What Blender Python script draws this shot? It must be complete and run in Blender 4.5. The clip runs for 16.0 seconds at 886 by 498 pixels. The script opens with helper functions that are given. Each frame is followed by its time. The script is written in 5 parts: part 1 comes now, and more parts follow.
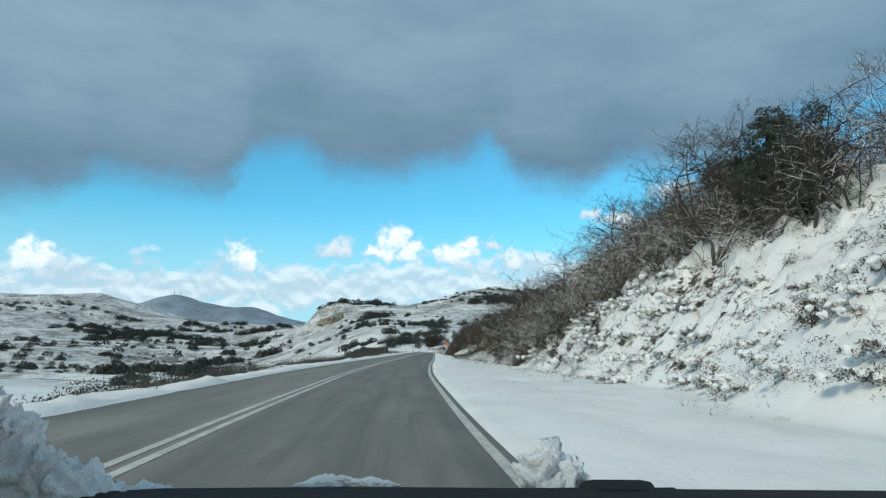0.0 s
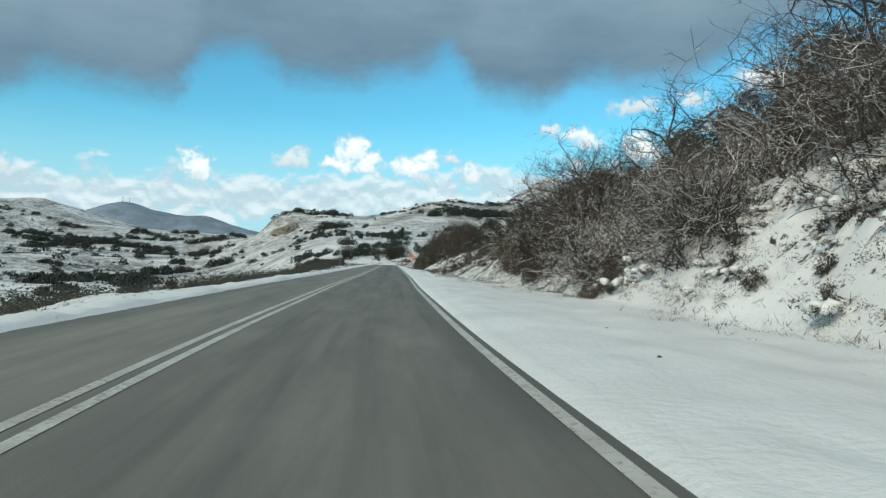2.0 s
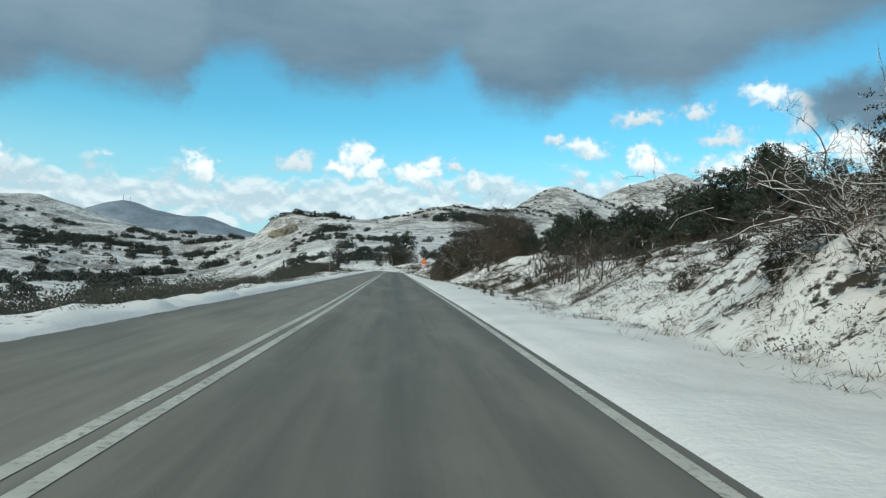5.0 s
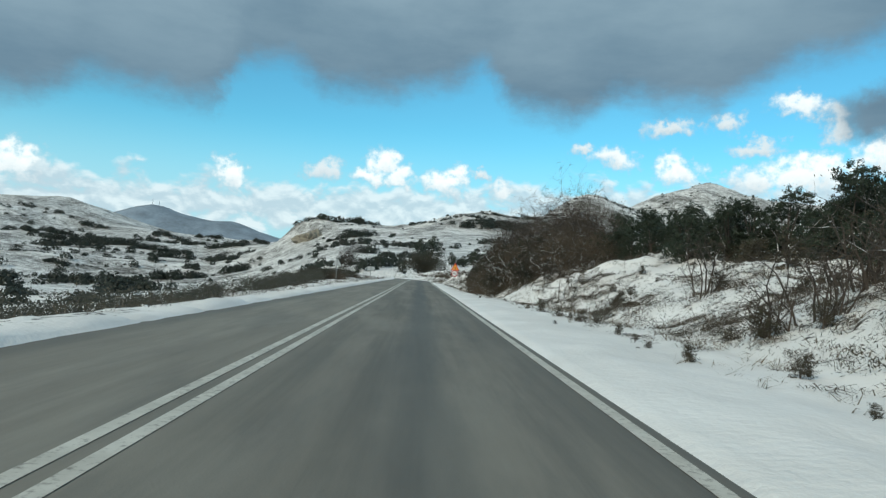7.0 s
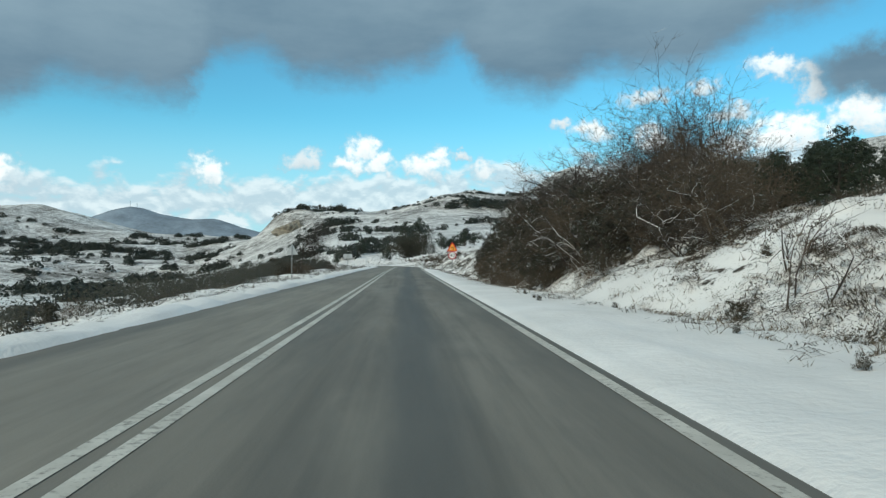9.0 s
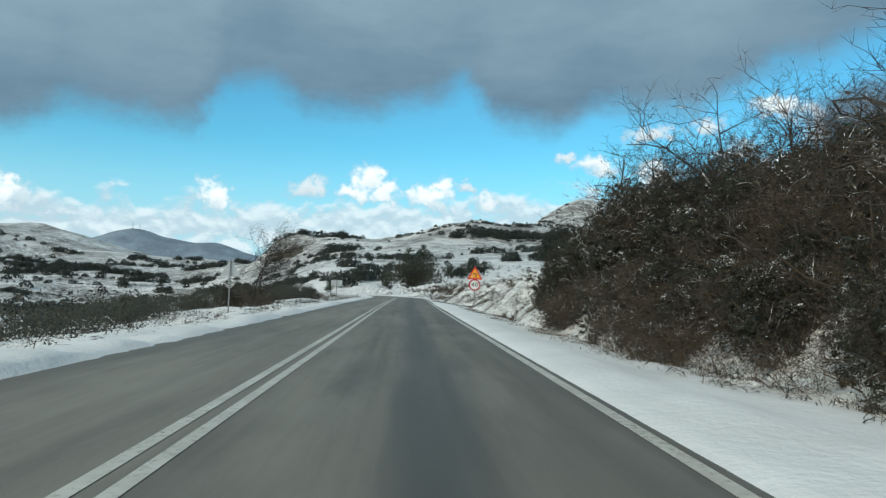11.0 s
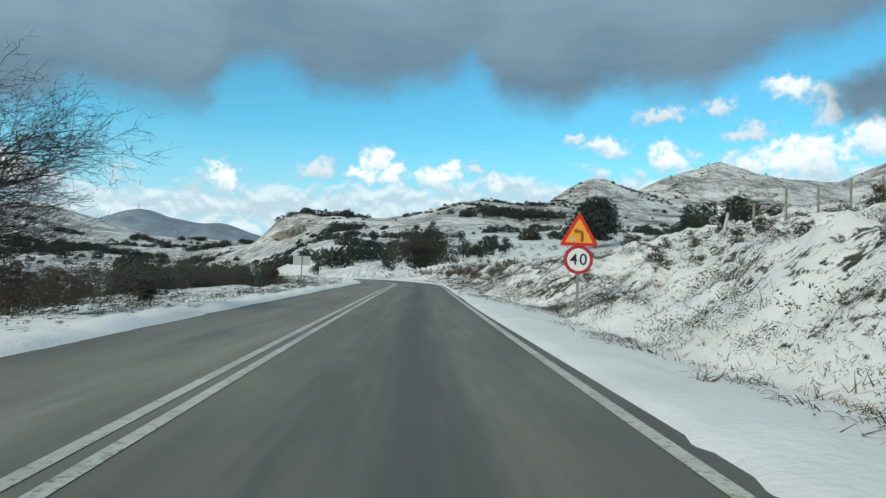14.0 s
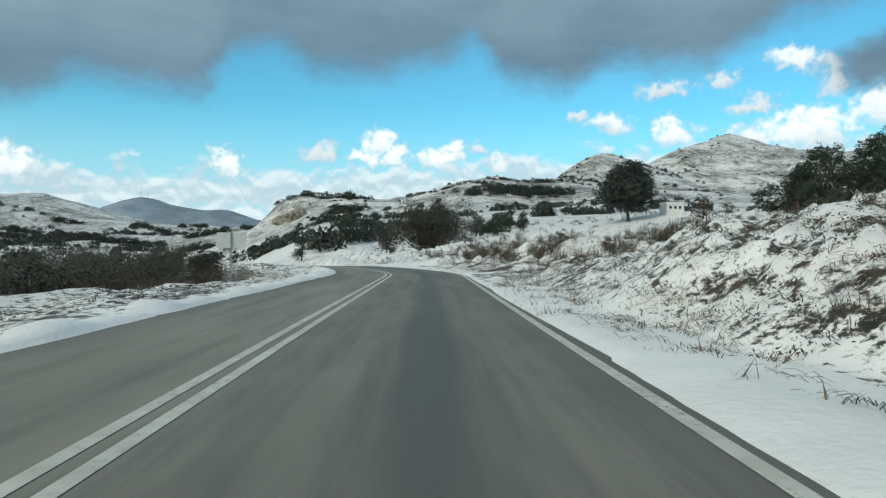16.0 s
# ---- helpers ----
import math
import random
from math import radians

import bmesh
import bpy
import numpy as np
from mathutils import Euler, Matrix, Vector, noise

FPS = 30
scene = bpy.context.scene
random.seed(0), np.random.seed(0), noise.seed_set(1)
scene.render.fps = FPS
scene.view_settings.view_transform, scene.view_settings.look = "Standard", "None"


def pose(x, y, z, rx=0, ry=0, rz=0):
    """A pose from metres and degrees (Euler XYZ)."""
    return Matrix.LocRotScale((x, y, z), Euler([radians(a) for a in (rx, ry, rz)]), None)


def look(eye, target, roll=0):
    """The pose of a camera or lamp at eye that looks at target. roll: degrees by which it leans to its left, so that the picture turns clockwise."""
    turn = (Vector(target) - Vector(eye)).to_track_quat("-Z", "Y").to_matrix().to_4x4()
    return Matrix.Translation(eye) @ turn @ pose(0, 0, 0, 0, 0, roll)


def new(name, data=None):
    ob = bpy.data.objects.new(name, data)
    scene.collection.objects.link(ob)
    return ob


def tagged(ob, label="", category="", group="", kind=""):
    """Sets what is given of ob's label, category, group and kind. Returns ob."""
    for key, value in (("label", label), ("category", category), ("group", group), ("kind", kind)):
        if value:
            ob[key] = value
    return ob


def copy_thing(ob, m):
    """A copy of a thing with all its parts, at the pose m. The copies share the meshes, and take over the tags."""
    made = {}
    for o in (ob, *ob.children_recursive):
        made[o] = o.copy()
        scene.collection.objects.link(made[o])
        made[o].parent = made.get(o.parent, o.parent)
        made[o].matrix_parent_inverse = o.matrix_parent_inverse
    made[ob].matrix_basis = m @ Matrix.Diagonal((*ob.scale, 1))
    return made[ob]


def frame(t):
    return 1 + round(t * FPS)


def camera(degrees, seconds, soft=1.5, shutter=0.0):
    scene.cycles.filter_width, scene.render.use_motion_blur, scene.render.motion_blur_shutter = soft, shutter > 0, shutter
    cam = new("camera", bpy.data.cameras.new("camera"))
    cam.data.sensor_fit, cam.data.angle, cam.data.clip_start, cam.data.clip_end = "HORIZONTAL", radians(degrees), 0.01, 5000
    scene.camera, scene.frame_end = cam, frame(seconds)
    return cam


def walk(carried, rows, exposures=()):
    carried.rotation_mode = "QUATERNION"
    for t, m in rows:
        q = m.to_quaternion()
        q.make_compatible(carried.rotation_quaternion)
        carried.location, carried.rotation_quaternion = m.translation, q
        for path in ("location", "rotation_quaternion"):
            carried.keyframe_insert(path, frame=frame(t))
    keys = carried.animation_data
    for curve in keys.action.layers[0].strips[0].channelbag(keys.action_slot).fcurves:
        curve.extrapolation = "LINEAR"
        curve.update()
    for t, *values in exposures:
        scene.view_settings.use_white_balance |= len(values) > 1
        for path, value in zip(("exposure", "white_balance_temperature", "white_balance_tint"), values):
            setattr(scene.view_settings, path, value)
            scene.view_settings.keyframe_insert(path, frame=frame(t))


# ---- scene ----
cam = camera(64.0, 16.0, soft=1.3)

# seconds, x, y, yaw (to the left), pitch, roll: a drive along the right-hand lane
EYE = 1.06
DRIVE = [
    (0.0, 1.84, 0.0, -0.73, 8.02, 1.14), (0.1, 1.78, 1.11, -0.85, 7.45, 1.10), (0.2, 1.71, 2.22, -1.0, 7.0, 1.06),
    (0.3, 1.65, 3.33, -1.2, 5.55, 1.02), (0.4, 1.58, 4.43, -1.4, 3.8, 0.98), (0.5, 1.52, 5.53, -1.58, 2.41, 0.96), (1.0, 1.16, 10.99, -2.89, 2.16, 1.3),
    (1.5, 0.92, 16.35, -3.49, 1.59, 2.53), (2.0, 0.58, 21.53, -4.35, 1.12, 2.01), (2.5, 0.39, 26.63, -4.33, 1.07, 2.24),
    (3.0, 0.23, 31.66, -4.45, 2.24, 2.03), (3.5, 0.1, 36.68, -4.16, 2.22, 3.63), (4.0, 0.01, 41.7, -4.19, 2.11, 3.85),
    (4.5, -0.01, 46.78, -4.22, 1.9, 3.72), (5.0, 0.01, 51.87, -4.19, 1.69, 3.42), (5.5, 0.06, 56.98, -4.03, 1.53, 3.14),
    (6.0, 0.13, 62.08, -3.67, 1.52, 3.06), (6.5, 0.21, 67.16, -3.03, 1.72, 3.36), (7.0, 0.28, 72.18, -2.06, 2.2, 4.24),
    (7.5, 0.3, 77.16, -2.64, 2.26, 4.16), (8.0, 0.26, 82.1, -2.77, 1.52, 2.92), (8.5, 0.29, 86.99, -2.93, 0.49, 2.35),
    (9.0, 0.34, 91.87, -3.27, 0.89, 0.42), (9.5, 0.35, 96.69, -3.36, 1.64, -0.19), (10.0, 0.34, 101.48, -3.28, 2.47, 0.13),
    (10.5, 0.32, 106.23, -3.14, 3.13, 0.99), (11.0, 0.33, 110.97, -3.0, 3.35, 2.0), (11.5, 0.37, 115.7, -2.97, 2.88, 2.75),
    (12.0, 0.48, 120.42, -3.12, 1.45, 2.85), (12.5, 0.5, 125.23, -3.58, 1.89, 2.81), (13.0, 0.53, 130.04, -2.56, 4.04, 2.03),
    (13.5, 0.56, 134.93, -1.54, 3.26, 2.24), (14.0, 0.63, 139.71, -2.4, 1.83, 2.12), (14.5, 0.6, 144.39, -2.11, 0.71, 0.68),
    (15.0, 0.72, 149.37, -2.25, 0.87, 1.07), (15.5, 0.73, 154.49, -2.25, 0.04, 0.43), (16.0, 0.7, 159.72, -2.04, 0.3, 0.68)]


def drive_pose(x, y, yaw, pitch, roll):
    a, b = radians(yaw), radians(pitch)
    ahead = Vector((-math.sin(a) * math.cos(b), math.cos(a) * math.cos(b), math.sin(b)))
    eye = Vector((x, y, EYE))
    return look(eye, eye + ahead * 10, roll)


walk(cam, [(t, drive_pose(*row)) for t, *row in DRIVE], [(0.0, 0.10, 6020.0, 3.5), (0.6, 0.04, 5980.0, 3.5), (2.0, 0.10, 6380.0, 3.5), (9.0, 0.10, 6380.0, 3.5), (11.0, 0.10, 6280.0, 3.5), (12.6, 0.10, 6280.0, 3.5), (14.2, 0.10, 6320.0, 3.5), (15.0, 0.10, 6400.0, 3.5), (16.0, 0.10, 6420.0, 3.5)])

# ---------------------------------------------------------------- sky and sun
SUN_EL, SUN_AZ = 32.0, -140.0  # degrees; azimuth from +y to the right
world = bpy.data.worlds.new("sky")
scene.world = world
world.use_nodes = True
wt = world.node_tree
wt.nodes.clear()


class Graph:
    """Short hand for shader nodes."""

    def __init__(self, tree):
        self.tree = tree

    def node(self, kind, **props):
        n = self.tree.nodes.new(kind)
        for k, v in props.items():
            setattr(n, k, v)
        return n

    def put(self, sock, v):
        if isinstance(v, bpy.types.NodeSocket):
            self.tree.links.new(v, sock)
        elif v is not None:
            sock.default_value = v

    def math(self, op, a, b=None, c=None, clamp=False):
        n = self.node("ShaderNodeMath", operation=op, use_clamp=clamp)
        for s, v in zip(n.inputs, (a, b, c)):
            self.put(s, v)
        return n.outputs[0]

    def vmath(self, op, a, b=None):
        n = self.node("ShaderNodeVectorMath", operation=op)
        self.put(n.inputs[0], a)
        if b is not None:
            self.put(n.inputs[1], b)
        return n.outputs["Value"] if op in ("LENGTH", "DOT_PRODUCT", "DISTANCE") else n.outputs[0]

    def noise(self, vec, scale, detail=4.0, rough=0.55, distort=0.0, colour=False):
        n = self.node("ShaderNodeTexNoise")
        self.put(n.inputs["Vector"], vec)
        n.inputs["Scale"].default_value, n.inputs["Detail"].default_value = scale, detail
        n.inputs["Roughness"].default_value, n.inputs["Distortion"].default_value = rough, distort
        return n.outputs["Color" if colour else "Fac"]

    def smooth(self, v, lo, hi):
        n = self.node("ShaderNodeMapRange", interpolation_type="SMOOTHSTEP")
        for s, w in zip(n.inputs, (v, lo, hi, 0.0, 1.0)):
            self.put(s, w)
        return n.outputs[0]

    def mix(self, f, a, b):
        n = self.node("ShaderNodeMix", data_type="RGBA")
        self.put(n.inputs[0], f)
        for s, v in ((n.inputs[6], a), (n.inputs[7], b)):
            self.put(s, (*v, 1.0) if isinstance(v, tuple) and len(v) == 3 else v)
        return n.outputs[2]

    def ramp(self, v, stops):
        n = self.node("ShaderNodeValToRGB")
        self.put(n.inputs[0], v)
        el = n.color_ramp.elements
        while len(el) < len(stops):
            el.new(0.5)
        for e, (p, c) in zip(el, stops):
            e.position = p
            e.color = (*c, 1.0) if isinstance(c, tuple) else (c, c, c, 1.0)
        return n.outputs[0]

    def xyz(self, v):
        n = self.node("ShaderNodeSeparateXYZ")
        self.put(n.inputs[0], v)
        return n.outputs

    def join(self, x, y, z=0.0):
        n = self.node("ShaderNodeCombineXYZ")
        for s, v in zip(n.inputs, (x, y, z)):
            self.put(s, v)
        return n.outputs[0]


g = Graph(wt)
way = g.node("ShaderNodeTexCoord").outputs["Generated"]
wx, wy, wz = g.xyz(way)
deg = 180 / math.pi
azim = g.math("MULTIPLY", g.math("ARCTAN2", wx, wy), deg)
elev = g.math("MULTIPLY", g.math("ARCSINE", wz), deg)
sky = g.node("ShaderNodeTexSky", sky_type="NISHITA", sun_disc=False, sun_elevation=radians(SUN_EL), sun_rotation=radians(SUN_AZ))
sky.air_density, sky.dust_density, sky.ozone_density = 1.0, 0.3, 2.0
flat = g.join(azim, elev)


def wobble(scale, amount, stretch=(1.0, 1.0), detail=5.0):
    v = g.vmath("MULTIPLY", flat, (*stretch, 1.0))
    n = g.noise(v, scale, detail, 0.6, colour=True)
    return g.vmath("MULTIPLY", g.vmath("SUBTRACT", n, (0.5, 0.5, 0.5)), (amount, amount, 0.0))


CLOUD = 10.0
soft_at = g.vmath("ADD", flat, g.vmath("ADD", wobble(0.25, 3.2), wobble(1.1, 1.3)))
# fair-weather cumulus: azimuth, elevation, half width, half height, brightness
CUMULUS = [
    (-3.3, 8.6, 1.5, 1.5, 1.0), (-4.4, 7.6, 1.8, 0.9, 1.0), (-2.2, 7.6, 1.6, 0.9, 0.95), (-7.8, 7.7, 1.6, 1.1, 0.55),
    (1.5, 7.6, 2.0, 1.1, 1.0), (2.8, 8.3, 1.2, 1.1, 1.0), (4.7, 8.6, 0.9, 0.5, 0.6), (6.5, 7.3, 1.3, 1.1, 0.75),
    (-15.3, 6.7, 1.5, 1.4, 1.0), (-29.4, 5.6, 2.2, 1.8, 1.0), (15.0, 10.2, 1.9, 0.9, 0.85), (12.8, 10.7, 1.1, 0.6, 0.6),
    (20.0, 9.4, 2.3, 1.1, 1.0), (29.1, 9.2, 4.2, 1.8, 1.0), (34.0, 10.4, 3.6, 1.6, 0.95), (25.6, 9.0, 2.0, 1.2, 0.8), (23.3, 13.0, 1.5, 0.9, 0.55),
    (19.2, 12.4, 2.2, 0.7, 0.5), (28.3, 14.0, 2.4, 1.0, 0.9), (30.6, 12.6, 1.2, 1.6, 0.8), (25.6, 11.2, 2.4, 0.7, 0.5)]
puff = g.math("MULTIPLY", g.math("SUBTRACT", g.noise(flat, 1.2, 6.0, 0.55), 0.5), 1.8)
body = white = None
for ca, ce, rw, rh, lit in CUMULUS:
    rel = g.vmath("MULTIPLY", g.vmath("SUBTRACT", soft_at, (ca, ce, 0.0)), (1 / rw, 1 / rh, 0.0))
    m = g.math("ADD", g.math("SUBTRACT", 1.12, g.vmath("LENGTH", rel)), puff)
    body = m if body is None else g.math("MAXIMUM", body, m)
    tall = g.smooth(g.xyz(rel)[1], -0.9, 0.35)
    w = g.math("MULTIPLY", g.math("MULTIPLY", g.smooth(m, -0.1, 0.7), lit), g.math("ADD", 0.45, g.math("MULTIPLY", tall, 0.55)))
    white = w if white is None else g.math("MAXIMUM", white, w)
cum = g.smooth(body, -0.08, 0.9)
# a low bank of broken cloud along the horizon, and thin haze
low_at = g.math("SUBTRACT", 1.0, g.math("ABSOLUTE", g.math("DIVIDE", g.math("SUBTRACT", elev, g.math("ADD", 5.1, g.math("MULTIPLY", azim, 0.055))), 2.6)))


def heap(lift):
    v = g.vmath("MULTIPLY", g.vmath("ADD", flat, (0.0, lift, 0.0)), (0.62, 1.0, 1.0))
    return g.noise(v, 0.62, 6.0, 0.52, 0.25)


low_n = heap(0.0)
low = g.smooth(g.math("ADD", g.math("MULTIPLY", low_at, 0.36), low_n), 0.52, 0.74)
low_lit = g.smooth(g.math("SUBTRACT", low_n, heap(0.5)), -0.10, 0.14)
# the grey deck overhead; its ragged lower edge by azimuth
EDGE = [(-40, 9.0), (-30, 10.0), (-25.8, 12.2), (-23, 12.0), (-16.5, 11.8), (-14.8, 15.0), (-11.3, 16.0), (-8.5, 14.3), (-3, 13.9),
        (1.5, 15.2), (4.4, 16.6), (6.8, 14.0), (11.7, 12.8), (15.2, 14.4), (22.4, 14.1), (24.6, 15.4), (28.2, 17.0), (36, 18.5), (60, 16.0)]
edge = g.math("MULTIPLY", g.ramp(g.math("DIVIDE", g.math("ADD", g.xyz(soft_at)[0], 60.0), 120.0), [((a + 60) / 120, e / 30) for a, e in EDGE]), 30.0)
deck_n = g.noise(g.vmath("MULTIPLY", flat, (0.8, 1.0, 1.0)), 0.19, 6.0, 0.62, colour=False)
wisp = g.noise(g.vmath("MULTIPLY", flat, (0.5, 1.0, 1.0)), 1.7, 6.0, 0.65)
deck_at = g.math("ADD", g.math("SUBTRACT", elev, edge), g.math("ADD", g.math("MULTIPLY", g.math("SUBTRACT", deck_n, 0.5), 3.6), g.math("MULTIPLY", g.math("SUBTRACT", wisp, 0.5), 1.2)))
deck = g.smooth(deck_at, -1.5, 1.9)
side = g.vmath("LENGTH", g.vmath("MULTIPLY", g.vmath("SUBTRACT", soft_at, (35.0, 13.2, 0.0)), (1 / 4.5, 1 / 1.7, 0.0)))
deck = g.math("MAXIMUM", deck, g.smooth(side, 1.5, 0.5))
deck_tone = g.noise(g.vmath("MULTIPLY", flat, (0.35, 1.0, 1.0)), 0.16, 6.0, 0.6)
deck_rise = g.smooth(g.math("SUBTRACT", elev, edge), 0.0, 9.0)
c_deck = g.mix(g.math("ADD", g.math("MULTIPLY", deck_rise, 0.55), g.math("MULTIPLY", g.smooth(deck_tone, 0.3, 0.7), 0.45)),
               tuple(CLOUD * c for c in (0.118, 0.196, 0.274)), tuple(CLOUD * c for c in (0.250, 0.346, 0.422)))
c_cum = g.mix(white, tuple(CLOUD * c for c in (0.40, 0.50, 0.58)), tuple(CLOUD * c for c in (0.93, 0.95, 0.96)))
c_low = g.mix(low_lit, tuple(CLOUD * c for c in (0.50, 0.585, 0.66)), tuple(CLOUD * c for c in (0.76, 0.805, 0.84)))
clear = g.vmath("MULTIPLY", sky.outputs[0], (0.57, 1.24, 1.28))
clear = g.mix(g.math("MULTIPLY", g.smooth(elev, 12.0, 2.0), 0.82), clear, tuple(CLOUD * c for c in (0.40, 0.61, 0.74)))
col = g.mix(g.math("MULTIPLY", low, 0.8), clear, c_low)
col = g.mix(cum, col, c_cum)
col = g.mix(deck, col, c_deck)
bg = g.node("ShaderNodeBackground")
g.put(bg.inputs[0], col)
bg.inputs[1].default_value = 0.108
g.put(g.node("ShaderNodeOutputWorld").inputs[0], bg.outputs[0])

sun = new("sun", bpy.data.lights.new("sun", "SUN"))
sun.data.energy, sun.data.angle, sun.data.color = 1.85, radians(10), (1.0, 0.865, 0.68)
sa, se = radians(SUN_AZ), radians(SUN_EL)
sun.matrix_world = look(Vector((math.sin(sa) * math.cos(se), math.cos(sa) * math.cos(se), math.sin(se))) * 200, (0, 0, 0))

# ---------------------------------------------------------------- materials


def material(name, rough=0.8, metal=0.0):
    m = bpy.data.materials.new(name)
    m.use_nodes = True
    q = Graph(m.node_tree)
    bsdf = m.node_tree.nodes["Principled BSDF"]
    bsdf.inputs["Roughness"].default_value, bsdf.inputs["Metallic"].default_value = rough, metal
    return m, q, bsdf


def bump(q, bsdf, height, strength, dist):
    n = q.node("ShaderNodeBump")
    n.inputs["Strength"].default_value, n.inputs["Distance"].default_value = strength, dist
    q.put(n.inputs["Height"], height)
    q.put(bsdf.inputs["Normal"], n.outputs[0])


def at_place(q):
    return q.node("ShaderNodeNewGeometry").outputs["Position"]


def plain(name, colour, rough=0.6, metal=0.0, vary=0.25, scale=6.0, bumps=0.15):
    m, q, b = material(name, rough, metal)
    p = q.node("ShaderNodeTexCoord").outputs["Object"]
    n1, n2 = q.noise(p, scale, 5.0), q.noise(p, scale * 9, 3.0)
    f = q.math("ADD", q.math("MULTIPLY", n1, 0.7), q.math("MULTIPLY", n2, 0.3))
    q.put(b.inputs["Base Color"], q.mix(q.smooth(f, 0.3, 0.7), tuple(c * (1 - vary) for c in colour), tuple(min(0.95, c * (1 + vary)) for c in colour)))
    bump(q, b, n2, bumps, 0.01)
    return m


def snow_on(q, base, amount, patch=1.6, lo=0.22):
    """Fresh snow lying on what faces up, in broken patches."""
    geo = q.node("ShaderNodeNewGeometry")
    up = q.xyz(geo.outputs["Normal"])[2]
    n = q.noise(geo.outputs["Position"], patch, 3.0)
    f = q.math("MULTIPLY", q.smooth(up, lo, lo + 0.25), q.smooth(n, 1 - amount, 1 - amount + 0.12))
    return q.mix(f, base, (0.86, 0.86, 0.85))


def twig_material(name, dark, pale, snow):
    m, q, b = material(name, 0.85)
    info = q.node("ShaderNodeObjectInfo").outputs["Random"]
    p = at_place(q)
    f = q.math("ADD", q.math("MULTIPLY", q.noise(p, 1.2, 3.0), 0.7), q.math("MULTIPLY", info, 0.3))
    base = q.mix(q.smooth(f, 0.25, 0.75), dark, pale)
    q.put(b.inputs["Base Color"], snow_on(q, base, snow))
    return m


def leaf_material(name, dark, pale, snow, lo=0.22):
    m, q, b = material(name, 0.6)
    isl = q.node("ShaderNodeNewGeometry").outputs["Random Per Island"]
    p = at_place(q)
    f = q.math("ADD", q.math("MULTIPLY", q.noise(p, 0.8, 3.0), 0.5), q.math("MULTIPLY", isl, 0.5))
    q.put(b.inputs["Base Color"], snow_on(q, q.mix(f, dark, pale), snow, 2.0, lo))
    return m


def asphalt_material():
    m, q, b = material("asphalt", 0.55)
    p = at_place(q)
    uv = q.node("ShaderNodeUVMap", uv_map="lane").outputs[0]
    u, s, _ = q.xyz(uv)
    grain, blot = q.noise(p, 60.0, 3.0), q.noise(q.vmath("MULTIPLY", p, (1.0, 0.07, 1.0)), 0.8, 5.0, 0.6)
    base = q.mix(q.smooth(blot, 0.3, 0.72), (0.205, 0.187, 0.150), (0.300, 0.277, 0.228))
    patch = q.noise(q.vmath("MULTIPLY", p, (1.0, 0.12, 1.0)), 2.2, 6.0, 0.7)
    base = q.mix(q.math("MULTIPLY", q.smooth(patch, 0.35, 0.75), 0.8), base, (0.145, 0.138, 0.120))
    base = q.mix(q.math("MULTIPLY", grain, 0.3), base, (0.32, 0.31, 0.28))
    # the near lane is newer and darker than the far one; long streaks run with the traffic
    streak = q.noise(q.join(q.math("MULTIPLY", u, 2.6), q.math("MULTIPLY", s, 0.05), 0.0), 1.0, 5.0, 0.62)
    lane = q.smooth(q.math("ADD", u, q.math("MULTIPLY", q.math("SUBTRACT", blot, 0.5), 0.5)), -0.15, 0.5)
    shade = q.math("ADD", q.math("MULTIPLY", lane, 0.30), q.math("MULTIPLY", q.smooth(streak, 0.42, 0.70), 0.34))
    base = q.mix(shade, base, (0.085, 0.083, 0.072))
    cloudy = q.noise(q.vmath("MULTIPLY", p, (1.0, 0.2, 1.0)), 0.9, 5.0, 0.6)
    base = q.mix(q.math("MULTIPLY", q.smooth(cloudy, 0.46, 0.70), 0.42), base, (0.30, 0.285, 0.24))
    # wet, dark streaks where tyres and drips have darkened the lanes
    band = q.math("ABSOLUTE", q.math("SUBTRACT", u, 1.82))
    edge_n = q.noise(q.vmath("MULTIPLY", p, (1.0, 0.08, 1.0)), 1.3, 5.0, 0.6)
    wet = q.smooth(q.math("ADD", band, q.math("MULTIPLY", q.math("SUBTRACT", edge_n, 0.5), 0.8)), 0.52, 0.08)
    long_n = q.noise(q.join(0.0, q.math("MULTIPLY", s, 1.0), 0.0), 0.02, 2.0)
    wet = q.math("MULTIPLY", wet, q.smooth(q.math("ADD", q.math("DIVIDE", s, 160.0), q.math("MULTIPLY", long_n, 0.3)), 0.3, 0.85))
    wet2 = q.smooth(q.noise(q.vmath("MULTIPLY", p, (1.0, 0.13, 1.0)), 0.5, 4.0, 0.65), 0.53, 0.66)
    rim = q.smooth(q.math("ADD", u, q.math("MULTIPLY", q.math("SUBTRACT", edge_n, 0.5), 1.4)), 2.75, 3.6)
    rim_l = q.smooth(q.math("ADD", u, q.math("MULTIPLY", q.math("SUBTRACT", edge_n, 0.5), 0.9)), -1.85, -2.35)
    wet = q.math("MAXIMUM", q.math("MAXIMUM", wet, q.math("MULTIPLY", wet2, 0.45)), q.math("MULTIPLY", q.math("MAXIMUM", rim, rim_l), 0.55))
    q.put(b.inputs["Base Color"], q.mix(q.math("MULTIPLY", wet, 0.72), base, (0.070, 0.069, 0.062)))
    q.put(b.inputs["Roughness"], q.math("SUBTRACT", 0.78, q.math("MULTIPLY", wet, 0.12)))
    bump(q, b, grain, 0.25, 0.01)
    return m


